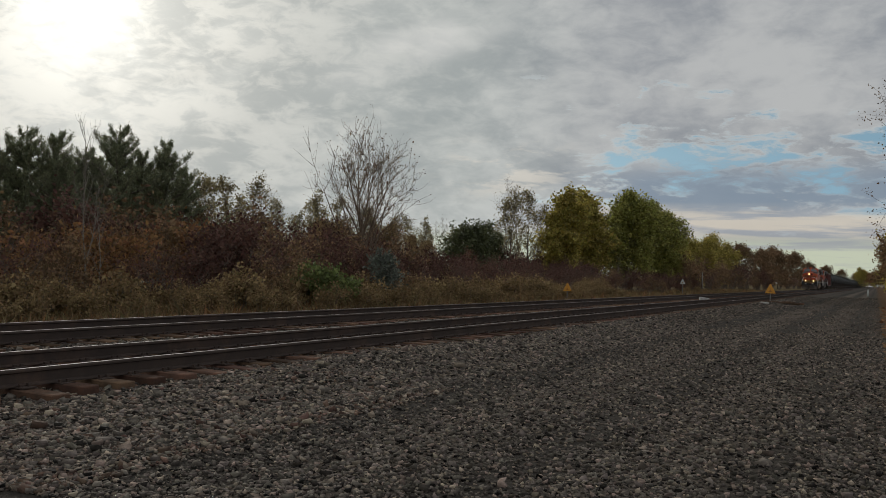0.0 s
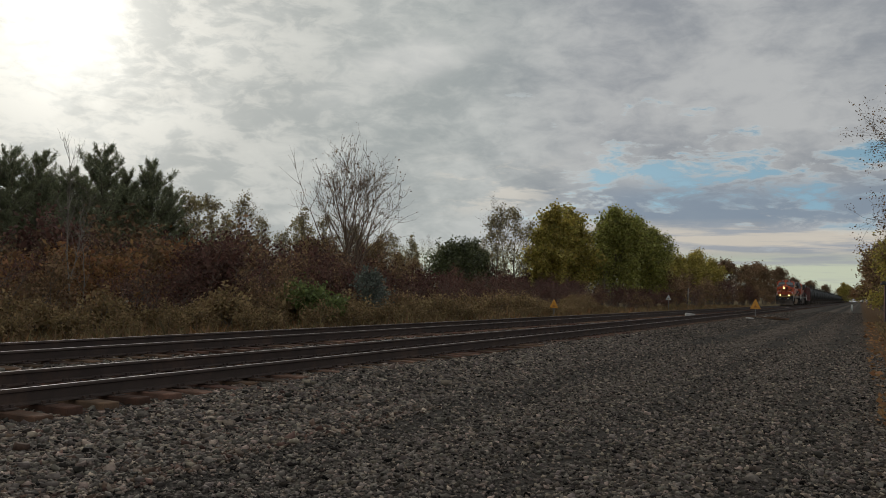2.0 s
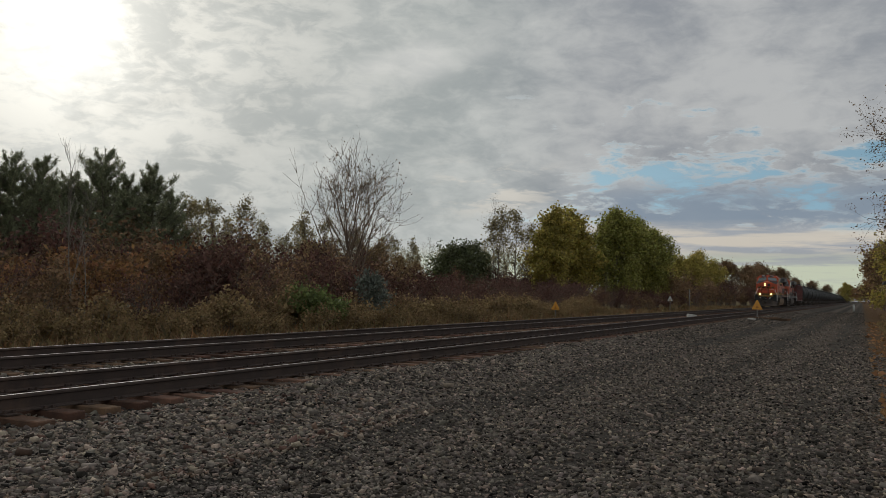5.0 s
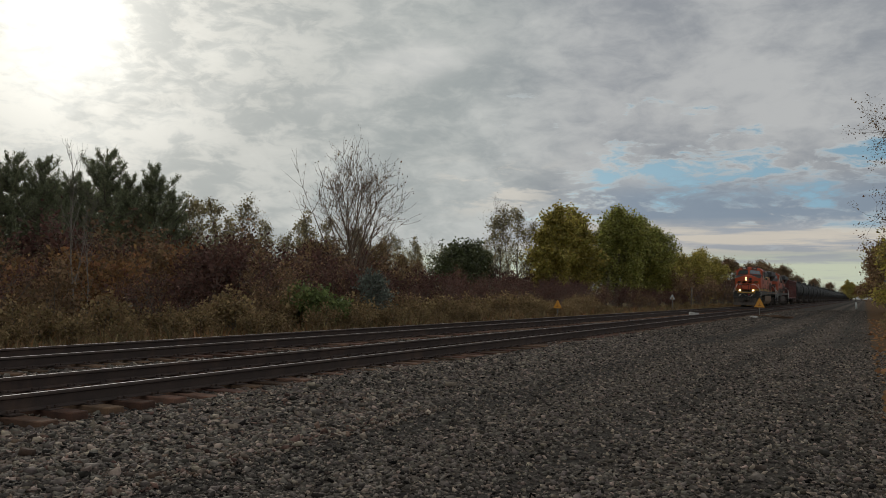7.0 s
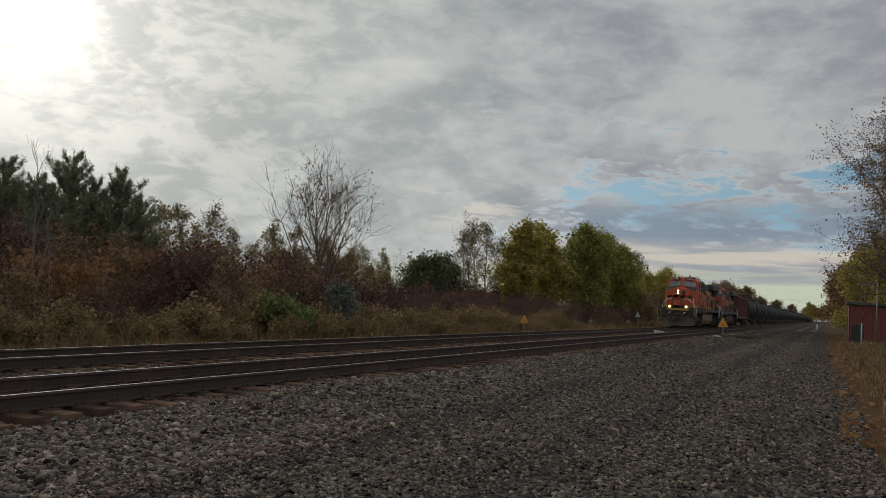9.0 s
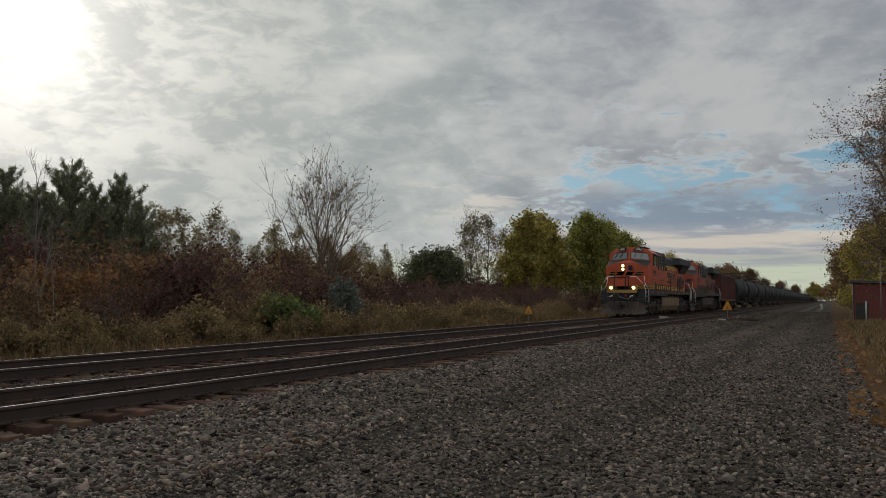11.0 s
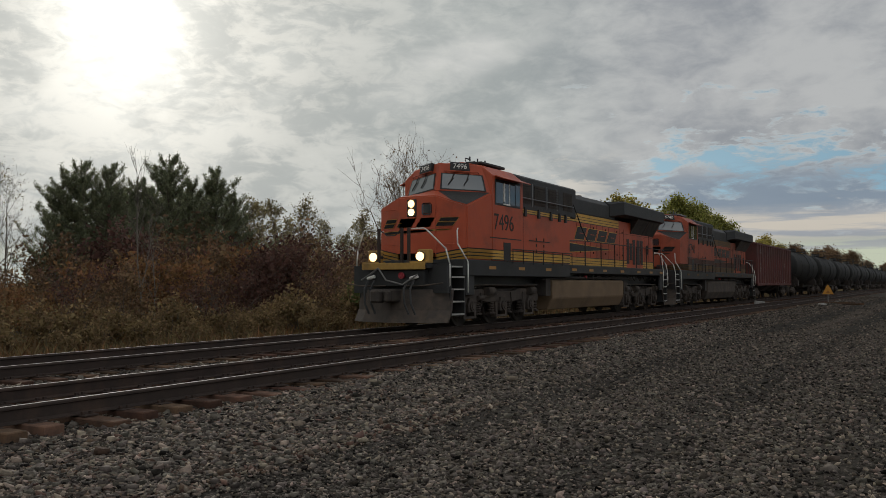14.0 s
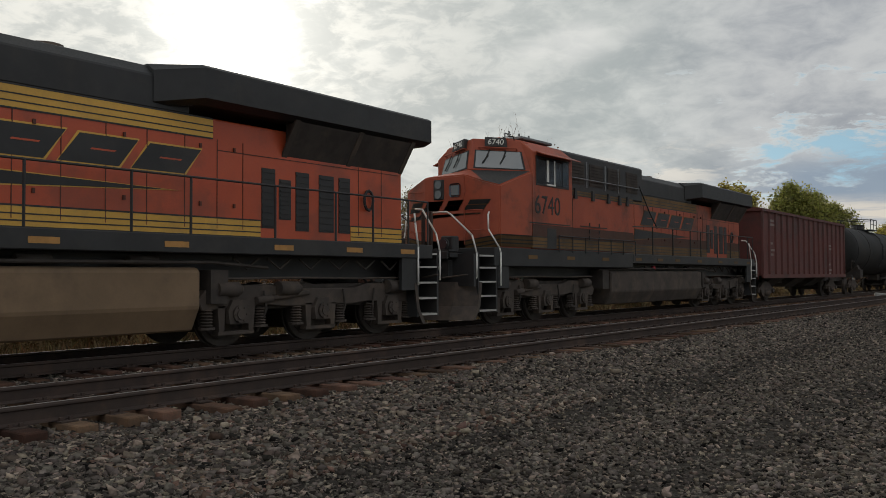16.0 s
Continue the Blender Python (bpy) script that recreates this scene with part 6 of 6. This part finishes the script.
def triangle_sign(x, y, tall, size, mat, label):
    g = ground_z(x, y)
    sign = tagged(new("trackside_sign"), label, "sign", "triangular signs by the track")
    sign.location = (x, y, g)
    bm = B()
    box(bm, -0.035, 0.035, -0.02, 0.02, -0.2, tall, 0.006)
    part("post", bm, POST, sign)
    bm = B()
    prism(bm, [(-size * 0.5, tall), (size * 0.5, tall), (0.03, tall + size * 0.92), (-0.03, tall + size * 0.92)], "y", -0.045, -0.021, 0, 0.004)
    part("triangle_board", bm, mat, sign)
    bm = B()
    prism(bm, [(-size * 0.17, tall + size * 0.12), (size * 0.17, tall + size * 0.12), (0.0, tall + size * 0.40)], "y", -0.049, -0.045)
    part("sign_symbol", bm, rough_mat("dark_sign_symbol", tuple(c * 0.75 for c in (0.5, 0.2, 0.03)), None, 0.6), sign)
    return sign


triangle_sign(-7.35, 71, 0.62, 0.80, SIGN_ORANGE, "orange triangular warning sign on a short post")
triangle_sign(-16.4, 49, 0.70, 0.52, SIGN_ORANGE, "small orange triangular sign on a post beside the thicket")
triangle_sign(-17.6, 89, 1.2, 0.55, SIGN_WHITE, "white triangular sign on a tall post beyond the tracks")


def concrete_block(x, y, z, size, turn):
    bm = B()
    box(bm, -size, size, -size * 0.6, size * 0.6, 0, size * 0.7, size * 0.12)
    ob = tagged(part("concrete_block", bm, CONCRETE), "pale broken concrete block lying by the rails", "block", "blocks by the rails")
    ob.matrix_basis = pose(x, y, z, 0, 6, turn)


concrete_block(-10.85, 62.5, 0.17, 0.33, 20)
concrete_block(-7.0, 64.0, 0.06, 0.26, 50)
concrete_block(-6.6, 72.0, 0.03, 0.24, 10)


def shed():
    """A low red wooden shed with a felt roof, at the road's end."""
    S = tagged(new("red_shed"), "low dull-red wooden shed with a dark felt roof", "shed")
    S.location = (1.65, 70.5, ground_z(3, 70) - 0.05)
    bm = B()
    box(bm, 0, 6.0, 0, 5.0, 0, 2.85)
    part("wall", bm, RED_SHED, S)
    bm = B()
    prism(bm, [(-0.25, 2.95), (6.25, 2.75), (6.25, 2.92), (-0.25, 3.12)], "y", -0.3, 5.3)
    part("roof", bm, SHED_ROOF, S)
    board = None
    for i in range(20):
        if board is None:
            bm = B()
            box(bm, 0.0, 0.285, -0.03, 0.0, 0.05, 2.80, 0.006)
            board = part("wall_board", bm, RED_SHED, S)
            board.matrix_basis = pose(0.01, 0, 0)
        else:
            shared("wall_board", board, S, pose(0.01 + 0.299 * i, 0, 0))
    bm = B()
    box(bm, -0.06, 0.02, -0.05, 0.04, 0, 2.9)
    part("corner_trim", bm, BLACK, S)
    bm = B()
    box(bm, 0.12, 0.95, -0.05, -0.031, 0.05, 1.45)
    part("door", bm, BLACK, S, "dark low door")


shed()


def cross_pole(x, y):
    g = ground_z(x, y)
    P = tagged(new("crossarm_pole"), "thin grey pole with a single crossarm by the shed", "pole")
    P.location = (x, y, g)
    bm = B()
    rod(bm, (0, 0, -0.2), (0, 0, 5.0), 0.05, 8, 0.04)
    part("pole", bm, POST, P)
    bm = B()
    box(bm, -1.35, 0.12, -0.03, 0.03, 4.25, 4.36, 0.01)
    part("crossarm", bm, POST, P)


cross_pole(3.35, 69.0)


def marker(x, y, h, r, mat, label):
    bm = B()
    rod(bm, (0, 0, -0.1), (0, 0, h), r, 10)
    rod(bm, (0, 0, h), (0, 0, h + 0.05), r * 1.15, 10, r * 0.5)
    ob = tagged(part("marker_post", bm, mat), label, "post")
    ob.location = (x, y, ground_z(x, y))


marker(2.3, 66.5, 1.5, 0.045, SIGN_WHITE, "pale thin marker post in front of the shed")
marker(-1.2, 150, 1.0, 0.14, SIGN_WHITE, "short white marker post by the road")
marker(-19.0, 108, 2.6, 0.05, POST, "tall pale post among the far trees")


def tie_pile(x, y, seed):
    """Scrap timber and dirt beside the rails."""
    r = random.Random(seed)
    for i in range(5):
        bm = B()
        box(bm, -0.9, 0.9, -0.1, 0.1, 0, 0.14, 0.012)
        ob = tagged(part("scrap_timber", bm, TIE), "old grey-brown timber lying beside the road", "timber", "scrap timbers by the road")
        xx, yy = x + r.uniform(-0.6, 0.9), y + r.uniform(-1.2, 1.2)
        ob.matrix_basis = pose(xx, yy, ground_z(xx, yy) - 0.02, 0, r.uniform(-3, 3), r.uniform(0, 180))


tie_pile(-6.6, 69.5, 2)

# ---- loose stone ----
stones("ballast", "grey crushed-stone ballast on the track shoulder", [(-7.55, -5.3, 2.5, 30, 96000), (-7.6, -5.5, 30, 110, 20000)], 0.033, [STONE, STONE, STONE, STONE_WARM], 1)
stones("track_ballast", "grey ballast stones between rails and ties", [(-14.6, -7.75, 3.5, 40, 46000), (-14.6, -7.75, 40, 75, 8000)], 0.042, [STONE, STONE, STONE_WARM], 2, 0.0)
stones("road_gravel", "dark loose gravel strewn over the service road", [(-5.7, 0.6, 4.0, 30, 100000), (-5.6, 0.2, 28, 130, 22000)], 0.030, [STONE, STONE, STONE, STONE_WARM], 3, 0.12, True)
stones("dusty_ballast", "pale dusty stones heaped beside the tie ends", [(-7.4, -5.0, 4.0, 10.5, 11000)], 0.035, [STONE_WARM, STONE_WARM, STONE, STONE_RUST], 4)
stones("rusty_ballast", "rust-stained stones and dirt between the tie ends", [(-8.0, -7.3, 3.5, 14, 3600)], 0.032, [STONE_RUST, STONE], 6, -0.1)


def motions():
    """All that moves: the train rolls by at an even speed, and its wheels turn."""
    # it gains a little speed over the last seconds
    head = lambda t: 7.15 + SPEED * (15 - t) + float(np.interp(t, (0, 9, 13, 13.5, 14, 14.5, 15, 16), (0.3, 0.5, 0.56, 0.52, 0.45, 0.27, 0.03, 0.0)))
    times = [0.5 * i for i in range(33)]
    for car, back in [(LEAD, 0.0), (SECOND, 22.3), (BUFFER, 43.0)] + [(c, 61.2 + 18.9 * i) for i, c in enumerate(TANKERS)]:
        walk(car, [(t, pose(TRACK_FAR, head(t) + back, TOP_FAR)) for t in times])
    for w, radius in WHEELS:
        step = 1 / 30
        place_ = w.matrix_basis.copy()
        rate = SPEED / radius
        rows = []
        for i in range(int(16 / step) + 1):
            t = i * step
            rows.append((t, place_ @ Matrix.Rotation(rate * t, 4, "X")))
        walk(w, rows)


motions()
